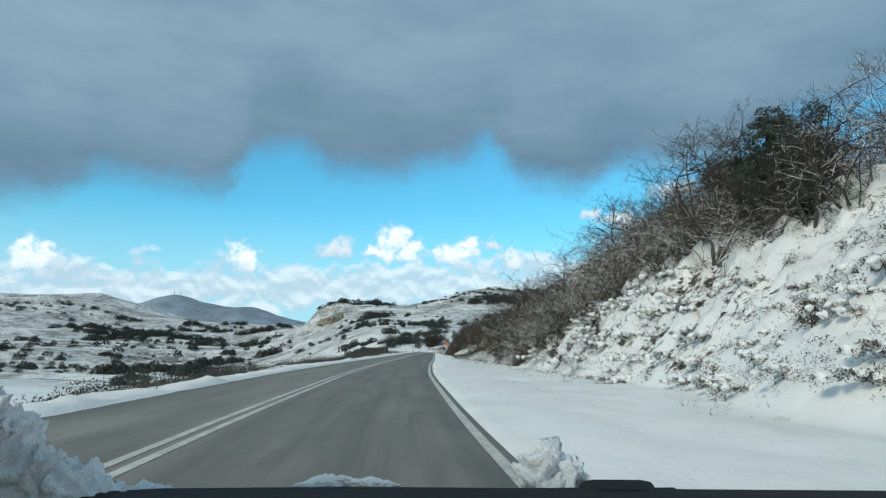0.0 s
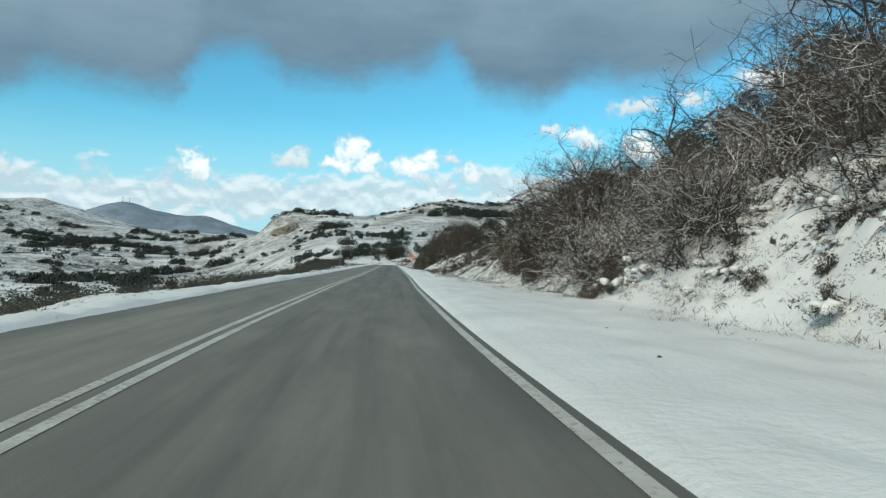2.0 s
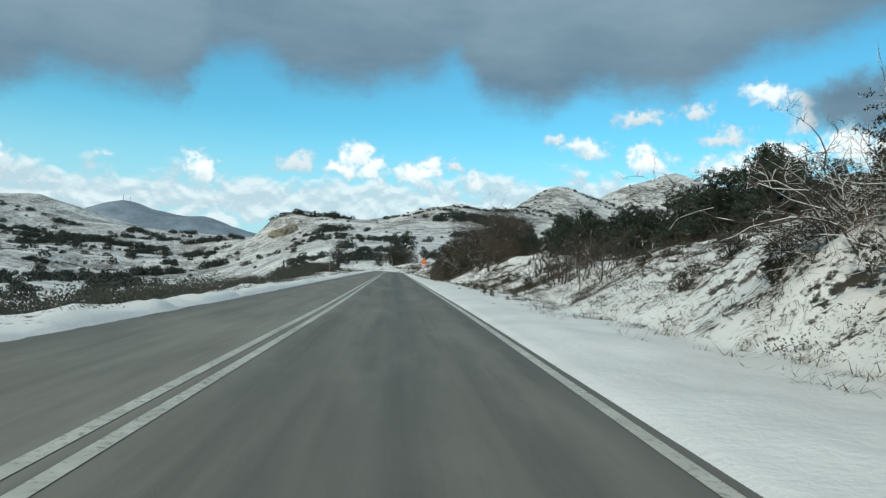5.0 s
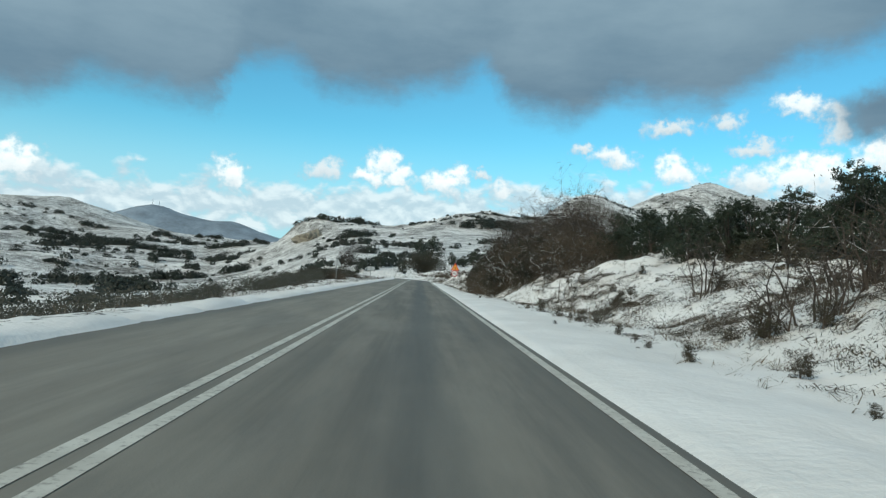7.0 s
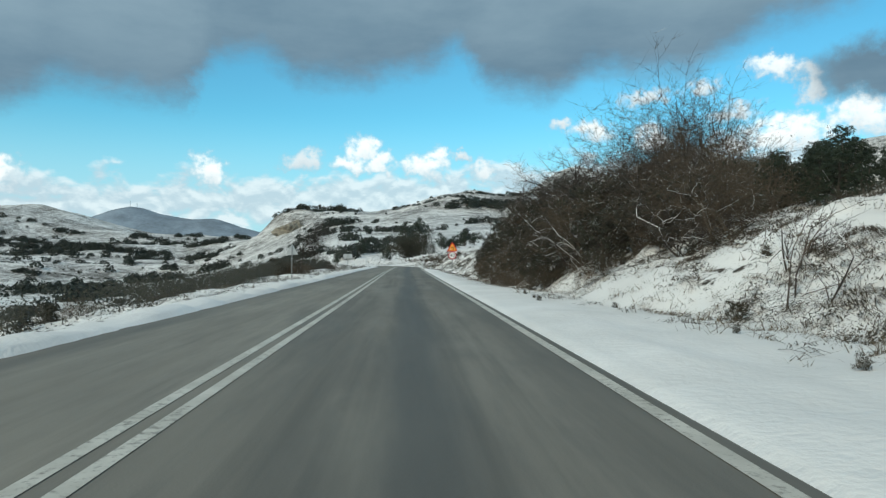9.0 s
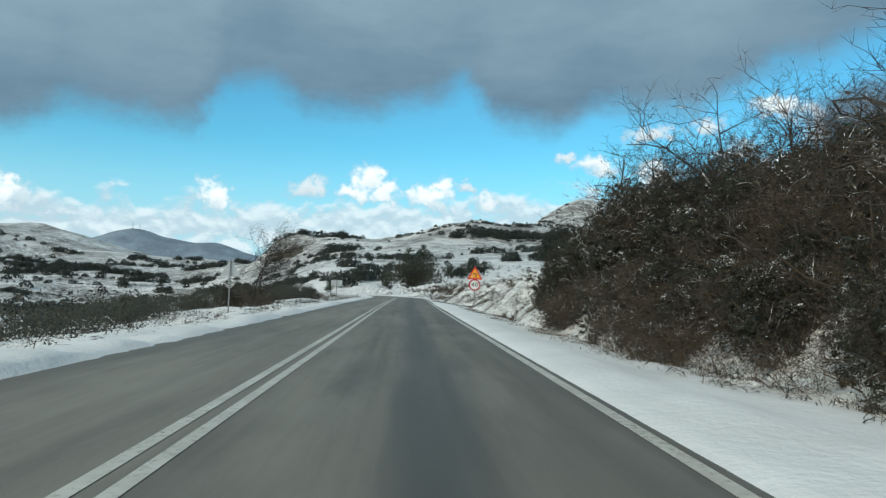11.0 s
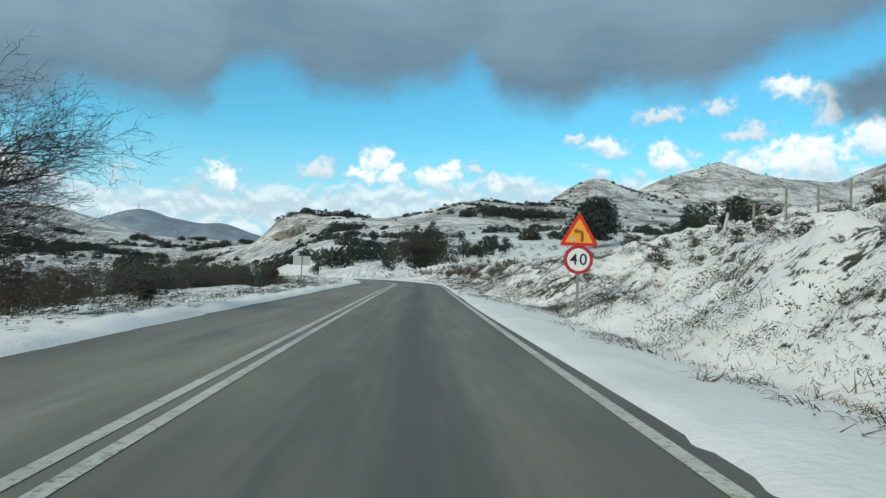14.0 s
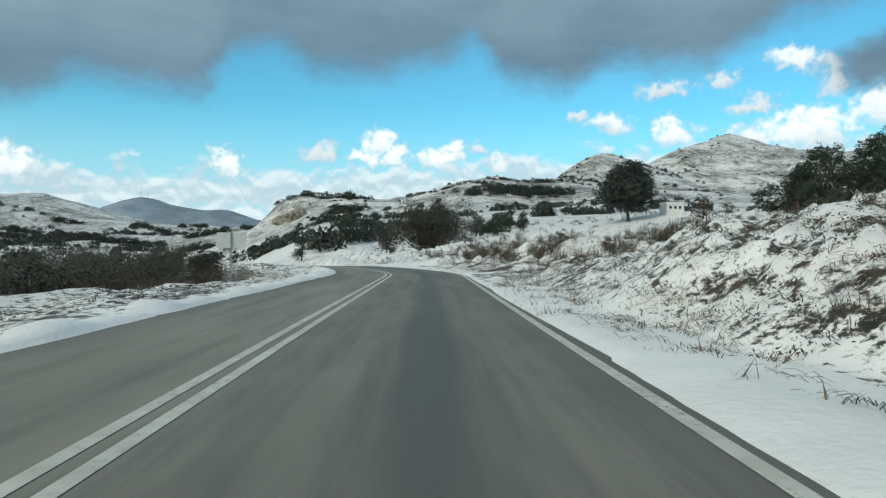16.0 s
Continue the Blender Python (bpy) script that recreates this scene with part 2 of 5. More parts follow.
def ground_material():
    """Snow broken by heath, dead grass and stones; the attribute bare says how thin the snow lies."""
    m, q, b = material("snowy_ground", 0.7)
    p = at_place(q)
    bare = q.node("ShaderNodeAttribute", attribute_name="bare").outputs["Fac"]
    broad = q.noise(p, 0.022, 4.0, 0.6)
    fine, mid, wide = q.noise(p, 5.0, 6.0, 0.68), q.noise(p, 1.3, 5.0, 0.6), q.noise(p, 0.12, 4.0, 0.6)
    f = q.math("ADD", q.math("ADD", q.math("MULTIPLY", fine, 0.5), q.math("MULTIPLY", mid, 0.25)), q.math("MULTIPLY", wide, 0.15))
    f = q.math("ADD", f, q.math("MULTIPLY", q.noise(p, 0.32, 5.0, 0.65), 0.10))
    f = q.math("ADD", f, q.math("MULTIPLY", q.math("SUBTRACT", broad, 0.5), 0.22))
    cover = q.smooth(q.math("ADD", f, q.math("MULTIPLY", bare, 0.3)), 0.575, 0.635)
    # heath, boulders and field walls showing through on the far slopes
    far = q.node("ShaderNodeAttribute", attribute_name="far").outputs["Fac"]
    rubble = q.math("ADD", q.noise(p, 0.13, 6.0, 0.8), q.math("MULTIPLY", q.math("SUBTRACT", broad, 0.5), 0.35))
    cover = q.math("MAXIMUM", cover, q.math("MULTIPLY", q.math("MULTIPLY", q.smooth(rubble, 0.455, 0.61), 0.76), far))
    soil = q.mix(q.smooth(q.noise(p, 1.7, 4.0), 0.35, 0.65), (0.022, 0.021, 0.014), (0.075, 0.056, 0.038))
    snow = q.mix(q.smooth(q.noise(p, 0.35, 4.0), 0.3, 0.7), (0.79, 0.782, 0.76), (0.91, 0.903, 0.885))
    q.put(b.inputs["Base Color"], q.mix(cover, snow, soil))
    bump(q, b, q.math("ADD", q.math("MULTIPLY", mid, 0.9), q.noise(p, 9.0, 3.0)), 0.35, 0.06)
    return m


M_ASPHALT, M_GROUND = asphalt_material(), ground_material()


def stripe_material():
    m, q, b = material("road_paint", 0.6)
    p = at_place(q)
    worn = q.math("ADD", q.math("MULTIPLY", q.noise(p, 14.0, 5.0, 0.7), 0.7), q.math("MULTIPLY", q.noise(p, 0.5, 4.0), 0.3))
    paint = q.mix(q.smooth(q.noise(p, 2.0, 4.0), 0.3, 0.7), (0.50, 0.48, 0.42), (0.66, 0.64, 0.57))
    q.put(b.inputs["Base Color"], q.mix(q.smooth(worn, 0.5, 0.66), paint, (0.22, 0.20, 0.17)))
    bump(q, b, q.noise(p, 60.0, 3.0), 0.2, 0.005)
    return m


M_STRIPE = stripe_material()
M_BARK = twig_material("bark", (0.030, 0.024, 0.020), (0.11, 0.09, 0.075), 0.55)
M_TWIG = twig_material("twigs", (0.036, 0.026, 0.020), (0.14, 0.105, 0.082), 0.76)
M_BRAMBLE = twig_material("bramble", (0.040, 0.029, 0.019), (0.13, 0.098, 0.068), 0.42)
M_EVERGREEN = leaf_material("evergreen_leaves", (0.010, 0.019, 0.011), (0.036, 0.052, 0.026), 0.34, 0.45)
M_OLIVE = leaf_material("dull_leaves", (0.022, 0.022, 0.012), (0.075, 0.060, 0.034), 0.40, 0.4)
M_RUSSET = leaf_material("dead_leaves", (0.030, 0.027, 0.016), (0.085, 0.064, 0.036), 0.42)
M_IVY = leaf_material("ivy_leaves", (0.012, 0.014, 0.008), (0.048, 0.044, 0.024), 0.48, 0.5)
M_DRY = twig_material("dry_twigs", (0.030, 0.024, 0.020), (0.090, 0.072, 0.058), 0.42)
M_FAR = leaf_material("heath_leaves", (0.010, 0.017, 0.013), (0.034, 0.043, 0.030), 0.14, 0.6)
M_HEDGE = leaf_material("hedge_leaves", (0.026, 0.027, 0.017), (0.058, 0.054, 0.034), 0.06, 0.5)
M_GRASS = leaf_material("dead_grass", (0.06, 0.05, 0.03), (0.20, 0.15, 0.09), 0.2)
M_BRACKEN = leaf_material("dead_bracken", (0.030, 0.025, 0.016), (0.115, 0.085, 0.055), 0.40)
M_LADEN = leaf_material("snowed_leaves", (0.020, 0.022, 0.012), (0.075, 0.062, 0.038), 0.50)
M_CAP = plain("bush_snow", (0.88, 0.885, 0.88), 0.7, vary=0.05, scale=8.0, bumps=0.5)
M_SCRUB = leaf_material("low_scrub", (0.018, 0.021, 0.013), (0.085, 0.064, 0.040), 0.42)
M_STEEL = plain("galvanised_steel", (0.42, 0.43, 0.44), 0.45, 0.7, 0.12, 4.0)
M_POST = plain("dull_zinc", (0.24, 0.25, 0.25), 0.55, 0.2, 0.15, 4.0)
M_RED = plain("sign_red", (0.62, 0.028, 0.020), 0.4, vary=0.1)
M_CRIMSON = plain("sign_crimson", (0.42, 0.020, 0.040), 0.4, vary=0.12)
M_FADED = plain("faded_black", (0.22, 0.10, 0.025), 0.5, vary=0.2)
M_YELLOW = plain("sign_amber", (0.88, 0.37, 0.03), 0.4, vary=0.07)
M_WHITE = plain("sign_white", (0.78, 0.78, 0.77), 0.4, vary=0.05)
M_BLACK = plain("sign_black", (0.015, 0.015, 0.016), 0.45, vary=0.1)
M_PALE = plain("aluminium_back", (0.52, 0.53, 0.53), 0.5, 0.3, 0.10, 3.0)
M_CLIFF = plain("cliff_stone", (0.25, 0.225, 0.18), 0.9, vary=0.45, scale=0.25, bumps=0.8)
M_ROCK = plain("rock", (0.10, 0.088, 0.072), 0.85, vary=0.35, scale=1.5, bumps=0.5)

# ---------------------------------------------------------------- the lie of the land


class Field:
    """Smooth value noise on the plane."""

    def __init__(self, seed):
        self.t = np.random.RandomState(seed).rand(256, 256)

    def at(self, x, y):
        xi, yi = np.floor(x).astype(int), np.floor(y).astype(int)
        fx, fy = x - xi, y - yi
        fx, fy = fx * fx * (3 - 2 * fx), fy * fy * (3 - 2 * fy)
        t = self.t
        a, b = t[xi % 256, yi % 256], t[(xi + 1) % 256, yi % 256]
        c, d = t[xi % 256, (yi + 1) % 256], t[(xi + 1) % 256, (yi + 1) % 256]
        return (a * (1 - fx) + b * fx) * (1 - fy) + (c * (1 - fx) + d * fx) * fy - 0.5

    def fbm(self, x, y, octaves=4, gain=0.5):
        s, k = 0.0, 1.0
        for i in range(octaves):
            s = s + k * self.at(x * 2 ** i + 17 * i, y * 2 ** i + 31 * i)
            k *= gain
        return s


N1, N2, N3 = Field(3), Field(8), Field(21)

# the middle of the road: a slow S, then a left-hand bend
KNOT_Y = np.arange(-30, 231, 20.0)
KNOT_X = np.array([1.5, 0.01, -1.11, -1.73, -1.73, -1.46, -1.38, -1.25, -1.19, -1.15, -0.97, -0.67, -0.34, 0.0])
KNOT_Y[1:] = np.arange(-10, 231, 20.0)
BEND_Y, BEND_R = 191.0, 42.0
_y = np.arange(-40, BEND_Y, 0.5)
_x = np.interp(_y, KNOT_Y, KNOT_X)
_pad = np.pad(_x, 20, mode="reflect", reflect_type="odd")
_x = np.convolve(_pad, np.hanning(41) / np.hanning(41).sum(), "same")[20:-20]
_h = math.atan2(_x[-1] - _x[-9], _y[-1] - _y[-9])
_arc = np.arange(0.5, BEND_R * 1.15, 0.5) / BEND_R
_cx, _cy = _x[-1] - BEND_R * math.cos(_h), _y[-1] + BEND_R * math.sin(_h)
_ax, _ay = _cx + BEND_R * np.cos(_arc - _h), _cy + BEND_R * np.sin(_arc - _h)
_end = np.arange(0.5, 150, 0.5)
_dx, _dy = -math.sin(_arc[-1] - _h), math.cos(_arc[-1] - _h)
LINE = np.stack([np.r_[_x, _ax, _ax[-1] + _end * _dx], np.r_[_y, _ay, _ay[-1] + _end * _dy]], 1)
TAN = np.gradient(LINE, axis=0)
TAN /= np.linalg.norm(TAN, axis=1)[:, None]
RIGHT = np.stack([TAN[:, 1], -TAN[:, 0]], 1)
ALONG = np.r_[0, np.cumsum(np.linalg.norm(np.diff(LINE, axis=0), axis=1))] - 40.0


def road_frame(x, y):
    """Offset to the right of the road's middle, and the way along it."""
    x, y = np.asarray(x, float).ravel(), np.asarray(y, float).ravel()
    u, s = np.empty_like(x), np.empty_like(x)
    coarse = LINE[::8]
    for a in range(0, len(x), 4000):
        px, py = x[a:a + 4000, None], y[a:a + 4000, None]
        k = ((px - coarse[:, 0]) ** 2 + (py - coarse[:, 1]) ** 2).argmin(1) * 8
        k2 = np.clip(k[:, None] + np.arange(-8, 9), 0, len(LINE) - 1)
        j = ((px - LINE[k2, 0]) ** 2 + (py - LINE[k2, 1]) ** 2).argmin(1)
        k = k2[np.arange(len(k)), j]
        dx, dy = px[:, 0] - LINE[k, 0], py[:, 0] - LINE[k, 1]
        u[a:a + 4000] = dx * RIGHT[k, 0] + dy * RIGHT[k, 1]
        s[a:a + 4000] = ALONG[k] + dx * TAN[k, 0] + dy * TAN[k, 1]
        far = np.hypot(dx, dy)
        u[a:a + 4000] = np.where(far > np.abs(u[a:a + 4000]), np.sign(u[a:a + 4000] + 1e-9) * far, u[a:a + 4000])
    return u, s


def road_height(s):
    """Level as far as the bend, then down into the valley."""
    d = np.maximum(np.asarray(s, float) - 212, 0)
    return -np.minimum(0.15 * d * d / (d + 14), 14.0)


def step(v, a, b):
    q = np.clip((v - a) / (b - a), 0, 1)
    return q * q * (3 - 2 * q)


# along the road: foot of the right-hand bank, its height, its steepness, the slope above it
S_AT = [-40, 0, 25, 42, 55, 68, 77, 86, 95, 104, 112, 122, 132, 150, 160, 172, 190, 230]
FOOT = [9.2, 9.2, 9.0, 8.8, 7.6, 6.9, 7.0, 7.3, 7.3, 6.9, 6.6, 6.7, 6.6, 6.3, 6.3, 5.2, 5.0, 5.5]
RISE = [6.5, 6.5, 6.0, 4.5, 3.8, 2.8, 2.3, 2.0, 1.9, 2.0, 2.1, 2.2, 2.6, 2.0, 1.7, 1.5, 0.9, 0.8]
STEEP = [0.95, 0.95, 0.9, 0.8, 0.75, 0.65, 0.48, 0.42, 0.42, 0.48, 0.65, 0.8, 0.85, 0.75, 0.6, 0.5, 0.28, 0.13]
ABOVE = [0.45, 0.45, 0.42, 0.4, 0.36, 0.26, 0.18, 0.13, 0.12, 0.14, 0.18, 0.2, 0.22, 0.19, 0.23, 0.23, 0.15, 0.10]
ROAD_R, ROAD_L = 3.61, -2.45
# hills: x, y, height, spread across, spread along
HILLS = [(-116, 805, 16, 24, 36), (-95, 808, 8, 20, 36), (-122, 800, 8, 10, 16), (-60, 815, 4, 40, 50), (70, 850, 24, 70, 90), (150, 900, 16, 70, 90), (240, 1110, 80, 62, 90),
         (400, 1200, 62, 90, 120), (500, 1310, 101, 85, 130), (640, 1330, 34, 70, 140), (850, 1350, 134, 140, 180), (1100, 1250, 125, 180, 220),
         (50, 291, 2.5, 9, 9), (-690, 1480, 60, 120, 160), (-900, 1400, 42, 150, 200)]


def land(x, y):
    x, y = np.asarray(x, float).ravel(), np.asarray(y, float).ravel()
    u, s = road_frame(x, y)
    foot, rise, steep, above = (np.interp(s, S_AT, v) for v in (FOOT, RISE, STEEP, ABOVE))
    foot = foot + 1.3 * N1.fbm(s * 0.11, 0 * s, 3)
    # right: verge, bank, hillside
    du = np.maximum(u - foot, 0)
    bank = np.minimum(du * steep, rise) + np.maximum(du - rise / steep, 0) * above * np.exp(-np.maximum(du - 30, 0) / 60)
    bank = bank - 0.35 * np.exp(-((du - rise / steep) / 1.2) ** 2) * step(du, 0, 1.5)
    rough_r = step(du, 0.2, 2.5) * np.interp(s, [60, 74, 110, 120], [1.0, 0.5, 0.5, 1.0])
    right = 0.05 + 0.07 * step(u, ROAD_R + 0.1, ROAD_R + 0.9) - np.interp(s, [112, 124, 168, 185], [0.015, 0.12, 0.12, 0.015]) * np.clip(u - ROAD_R - 0.4, 0, 2.3) + bank
    right = right + rough_r * (0.9 * N2.fbm(x * 0.22, y * 0.22, 3) + 0.30 * N1.fbm(x * 0.9, y * 0.9, 2) + (0.78 + 0.4 * step(-s, -60, -42)) * np.abs(N1.fbm(x * 1.5 + 9, y * 1.5, 2))) + 0.10 * N3.fbm(x * 1.3, y * 0.9, 4) * step(u, ROAD_R + 0.1, ROAD_R + 1.0)
    # left: a low ridge of ploughed snow, then the drop to the valley
    dl = np.maximum(ROAD_L - u, 0)
    drop = np.interp(s, [-40, 110, 150, 230], [0.26, 0.24, 0.11, 0.10])
    left = (0.07 + 0.14 * N1.fbm(s * 0.9, 0 * s, 3)) * np.exp(-((dl - 0.45) / 0.34) ** 2) + 0.03 - drop * np.maximum(dl - 1.1, 0) - 0.2 * np.maximum(dl - 13, 0)
    left = np.maximum(left, -12.0 - dl * 0.03) + step(dl, 0.4, 3) * (0.35 * N1.fbm(x * 0.5, y * 0.5, 3) + 0.6 * N2.fbm(x * 0.1, y * 0.1, 2)) + 0.09 * N3.fbm(x * 2.2, y * 2.2, 3)
    near = np.where(u > 0, right, left)
    near = np.where((u < ROAD_R) & (u > ROAD_L), -0.07, near)
    near = np.where(np.abs(u) < 60, np.maximum(near, -14 - road_height(s)), near)
    lip = np.where(u > 0, step(u, ROAD_R - 0.1, ROAD_R + 0.12), step(-u, -ROAD_L - 0.1, -ROAD_L + 0.12))
    near = -0.07 + (near + 0.07) * lip + road_height(s)
    # far: terraced fields low on the left, heath rising ahead and to the right
    rr = np.hypot(x, y - 100)
    az = np.degrees(np.arctan2(x, y - 100))
    wl = 1 - step(az, -17, -4)
    far_l = np.interp(rr, [0, 190, 350, 500, 620, 760, 900, 1300, 2500, 4500], [-13, -14, -15, -15, -10, -1, 9, 27, 45, 80])
    far_l = far_l - 4.5 * step(-az, 16, 25) * step(rr, 250, 450) * (1 - step(rr, 560, 800))
    far_r = 1.5 + (0.062 + 0.012 * step(az, -3, 3)) * np.clip(rr - 150, 0, 560) + 0.012 * np.clip(rr - 710, 0, 1500) + 2.0 * step(az, 4, 14) * step(rr, 60, 180)
    far = far_l * wl + far_r * (1 - wl)
    for hx, hy, hh, a, b in HILLS:
        far = far + hh * np.exp(-((((x - hx) / a) ** 2 + ((y - hy) / b) ** 2 + 0.02) / 2) ** 0.72)
    far = far + step(rr, 260, 800) * (11 * N2.fbm(x * 0.009, y * 0.009, 5) + 9 * step(rr, 600, 1000) * (0.25 - np.abs(N3.fbm(x * 0.012, y * 0.012, 4))) + 2.5 * N1.fbm(x * 0.05, y * 0.05, 3)) + 1.6 * step(rr, 60, 200) * wl * N3.fbm(x * 0.02, y * 0.02, 2)
    far = far - step(np.hypot(x, y - 500), 2200, 3500) * 60
    r = step(np.abs(u), np.interp(s, [200, 250], [22, 9]), np.interp(s, [200, 250], [110, 45]))
    return near * (1 - r) + far * r


def land_at(x, y):
    return float(land([x], [y])[0])


def beside(u, s):
    """A place u metres to the right of the road's middle, s metres along it."""
    k = int(np.clip(np.searchsorted(ALONG, s), 0, len(ALONG) - 1))
    x, y = LINE[k] + RIGHT[k] * u
    return float(x), float(y)


def mesh_of(name, verts, faces, mat, smooth=False):
    me = bpy.data.meshes.new(name)
    me.from_pydata(verts.tolist() if isinstance(verts, np.ndarray) else verts, [], faces.tolist() if isinstance(faces, np.ndarray) else faces)
    if mat:
        me.materials.append(mat)
    if smooth:
        me.polygons.foreach_set("use_smooth", np.ones(len(me.polygons), bool))
    me.update()
    return me


def grid_faces(nr, nc):
    i = np.arange(nr * nc).reshape(nr, nc)
    return np.stack([i[:-1, :-1], i[:-1, 1:], i[1:, 1:], i[1:, :-1]], -1).reshape(-1, 4)


def spaced(*parts):
    return np.unique(np.round(np.concatenate([np.arange(a, b, d) for a, b, d in parts]), 3))


gx = spaced((-3800, -1000, 110), (-1000, -300, 24), (-300, -80, 8), (-80, -20, 2.0), (-20, -8, 0.6), (-8, -1.5, 0.16), (-1.5, 2.0, 0.6), (2.0, 10, 0.17), (10, 20, 0.3), (20, 40, 1.0), (40, 120, 4), (120, 700, 14), (700, 1300, 30), (1300, 3801, 110))
gy = spaced((-1500, -200, 100), (-200, -20, 10), (-20, 0, 1.0), (0, 195, 0.33), (195, 240, 0.6), (240, 330, 2.5), (330, 700, 9), (700, 1700, 16), (1700, 4201, 90))
GX, GY = np.meshgrid(gx, gy)
# keep the fine columns along the road where it swings
GX = GX + np.interp(GY, LINE[:300, 1], LINE[:300, 0]) * np.exp(-(GX / 120.0) ** 2)
GZ = land(GX, GY).reshape(GX.shape)
ground_me = mesh_of("ground", np.stack([GX.ravel(), GY.ravel(), GZ.ravel()], 1), grid_faces(*GX.shape), M_GROUND, True)
gu, gs = road_frame(GX, GY)
gfoot = np.interp(gs, S_AT, FOOT)
bare_r = -0.30 + (0.46 + 0.05 * step(gs, 138, 160) - 0.15 * step(gs, 42, 8)) * step(gu - gfoot, -1.7, 1.4)
bare_l = -0.16 + (0.34 + 0.1 * step(gs, 140, 165)) * step(-gu, 2.7, 3.3)
gr = np.hypot(GX, GY - 100).ravel()
hollow = 0.22 - np.abs(N1.fbm(GX * 1.5 + 9, GY * 1.5, 2)).ravel()
bare_r = bare_r + (0.62 + 0.4 * step(-gs, -60, -42)) * hollow * step(gu - gfoot, 0.0, 1.4)
bare = np.where(gu > 0, bare_r, bare_l)
wide = 0.04 + 0.23 * step(gr, 260, 600)
mixed = step(np.abs(gu), 14, 70)
bare = bare * (1 - mixed) + wide * mixed
ground_me.attributes.new("far", "FLOAT", "POINT").data.foreach_set("value", step(gr, 170, 330).astype(np.float32))
ground_me.attributes.new("bare", "FLOAT", "POINT").data.foreach_set("value", bare.astype(np.float32))
ground = tagged(new("ground", ground_me), "snow-covered heath, verges and hills broken by dead grass", "ground", kind="structure")


def strip(name, u0, u1, s0, s1, z, mat, crown=0.0):
    k = np.flatnonzero((ALONG >= s0) & (ALONG <= s1))
    us = np.linspace(u0, u1, 2 + int((u1 - u0) / 0.5))
    P = LINE[k][:, None, :] + RIGHT[k][:, None, :] * us[None, :, None]
    Z = z - crown * us[None, :] ** 2 + road_height(ALONG[k])[:, None] + 0 * P[..., 0]
    me = mesh_of(name, np.concatenate([P, Z[..., None]], -1).reshape(-1, 3), grid_faces(len(k), len(us))[:, ::-1], mat, True)
    uv = np.stack([np.broadcast_to(us, P.shape[:2]), np.broadcast_to(ALONG[k][:, None], P.shape[:2])], -1).reshape(-1, 2)
    loops = np.empty(len(me.loops), int)
    me.loops.foreach_get("vertex_index", loops)
    me.uv_layers.new(name="lane").data.foreach_set("uv", uv[loops].ravel().astype(np.float32))
    return new(name, me)


road = tagged(strip("road", ROAD_L - 0.25, ROAD_R + 0.25, -40, ALONG[-1], 0.0, M_ASPHALT), "worn grey asphalt road with wet dark streaks", "road", kind="structure")
for nm, a, b in (("centre_stripe", 0.11, 0.22), ("centre_stripe", -0.115, -0.005), ("edge_stripe", 3.40, 3.53)):
    tagged(strip(nm, a, b, -40, ALONG[-1], 0.005, M_STRIPE), "worn white painted line on the asphalt", "road marking", kind="structure")

# ---------------------------------------------------------------- far mountain
mx, my = np.meshgrid(np.arange(-1700, 300, 25.0), np.arange(2300, 3300, 40.0))
ridge = np.interp(mx, [-1700, -1500, -1150, -1010, -955, -890, -760, -620, -450, -250, 300], [0, 50, 112, 172, 186, 174, 150, 122, 92, 50, 0])
mz = -20 + (ridge + 18) * np.exp(-((my - 2750 - 0.1 * mx) / 210) ** 2 / 2)
mz = mz + 22 * N2.fbm(mx * 0.006, my * 0.006, 4)
# mottled scrub; the pale blue-grey base colour has the distance haze painted in
M_MOUNT = plain("hazed_scrub_mountain", (0.23, 0.285, 0.345), 0.9, vary=0.30, scale=0.012, bumps=0.0)
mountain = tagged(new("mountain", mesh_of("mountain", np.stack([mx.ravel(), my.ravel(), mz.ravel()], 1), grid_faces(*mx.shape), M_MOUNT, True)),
                  "distant scrub mountain tinted blue-grey for haze, with a mast on top", "mountain", kind="structure")

# ---------------------------------------------------------------- plants


def tube(verts, faces, p, q, r0, r1, sides=3):
    p, q = Vector(p), Vector(q)
    d = q - p
    if d.length < 1e-6:
        return
    a = d.orthogonal().normalized()
    b = d.normalized().cross(a)
    n = len(verts)
    for c, r in ((p, r0), (q, r1)):
        for i in range(sides):
            t = 2 * math.pi * i / sides
            v = c + (a * math.cos(t) + b * math.sin(t)) * r
            verts.append((v.x, v.y, v.z))
    for i in range(sides):
        j = (i + 1) % sides
        faces.append((n + i, n + j, n + sides + j, n + sides + i))


def rod(verts, faces, pts, radii, sides):
    """One unbroken tapering stem through the points."""
    a = (pts[1] - pts[0]).orthogonal().normalized()
    n = len(verts)
    for i, (p, r) in enumerate(zip(pts, radii)):
        d = (pts[min(i + 1, len(pts) - 1)] - pts[max(i - 1, 0)]).normalized()
        a = (a - d * a.dot(d)).normalized()
        b = d.cross(a)
        for k in range(sides):
            t = 2 * math.pi * k / sides
            verts.append(tuple(p + (a * math.cos(t) + b * math.sin(t)) * r))
    for i in range(len(pts) - 1):
        for k in range(sides):
            j = (k + 1) % sides
            c = n + i * sides
            faces.append((c + k, c + j, c + sides + j, c + sides + k))


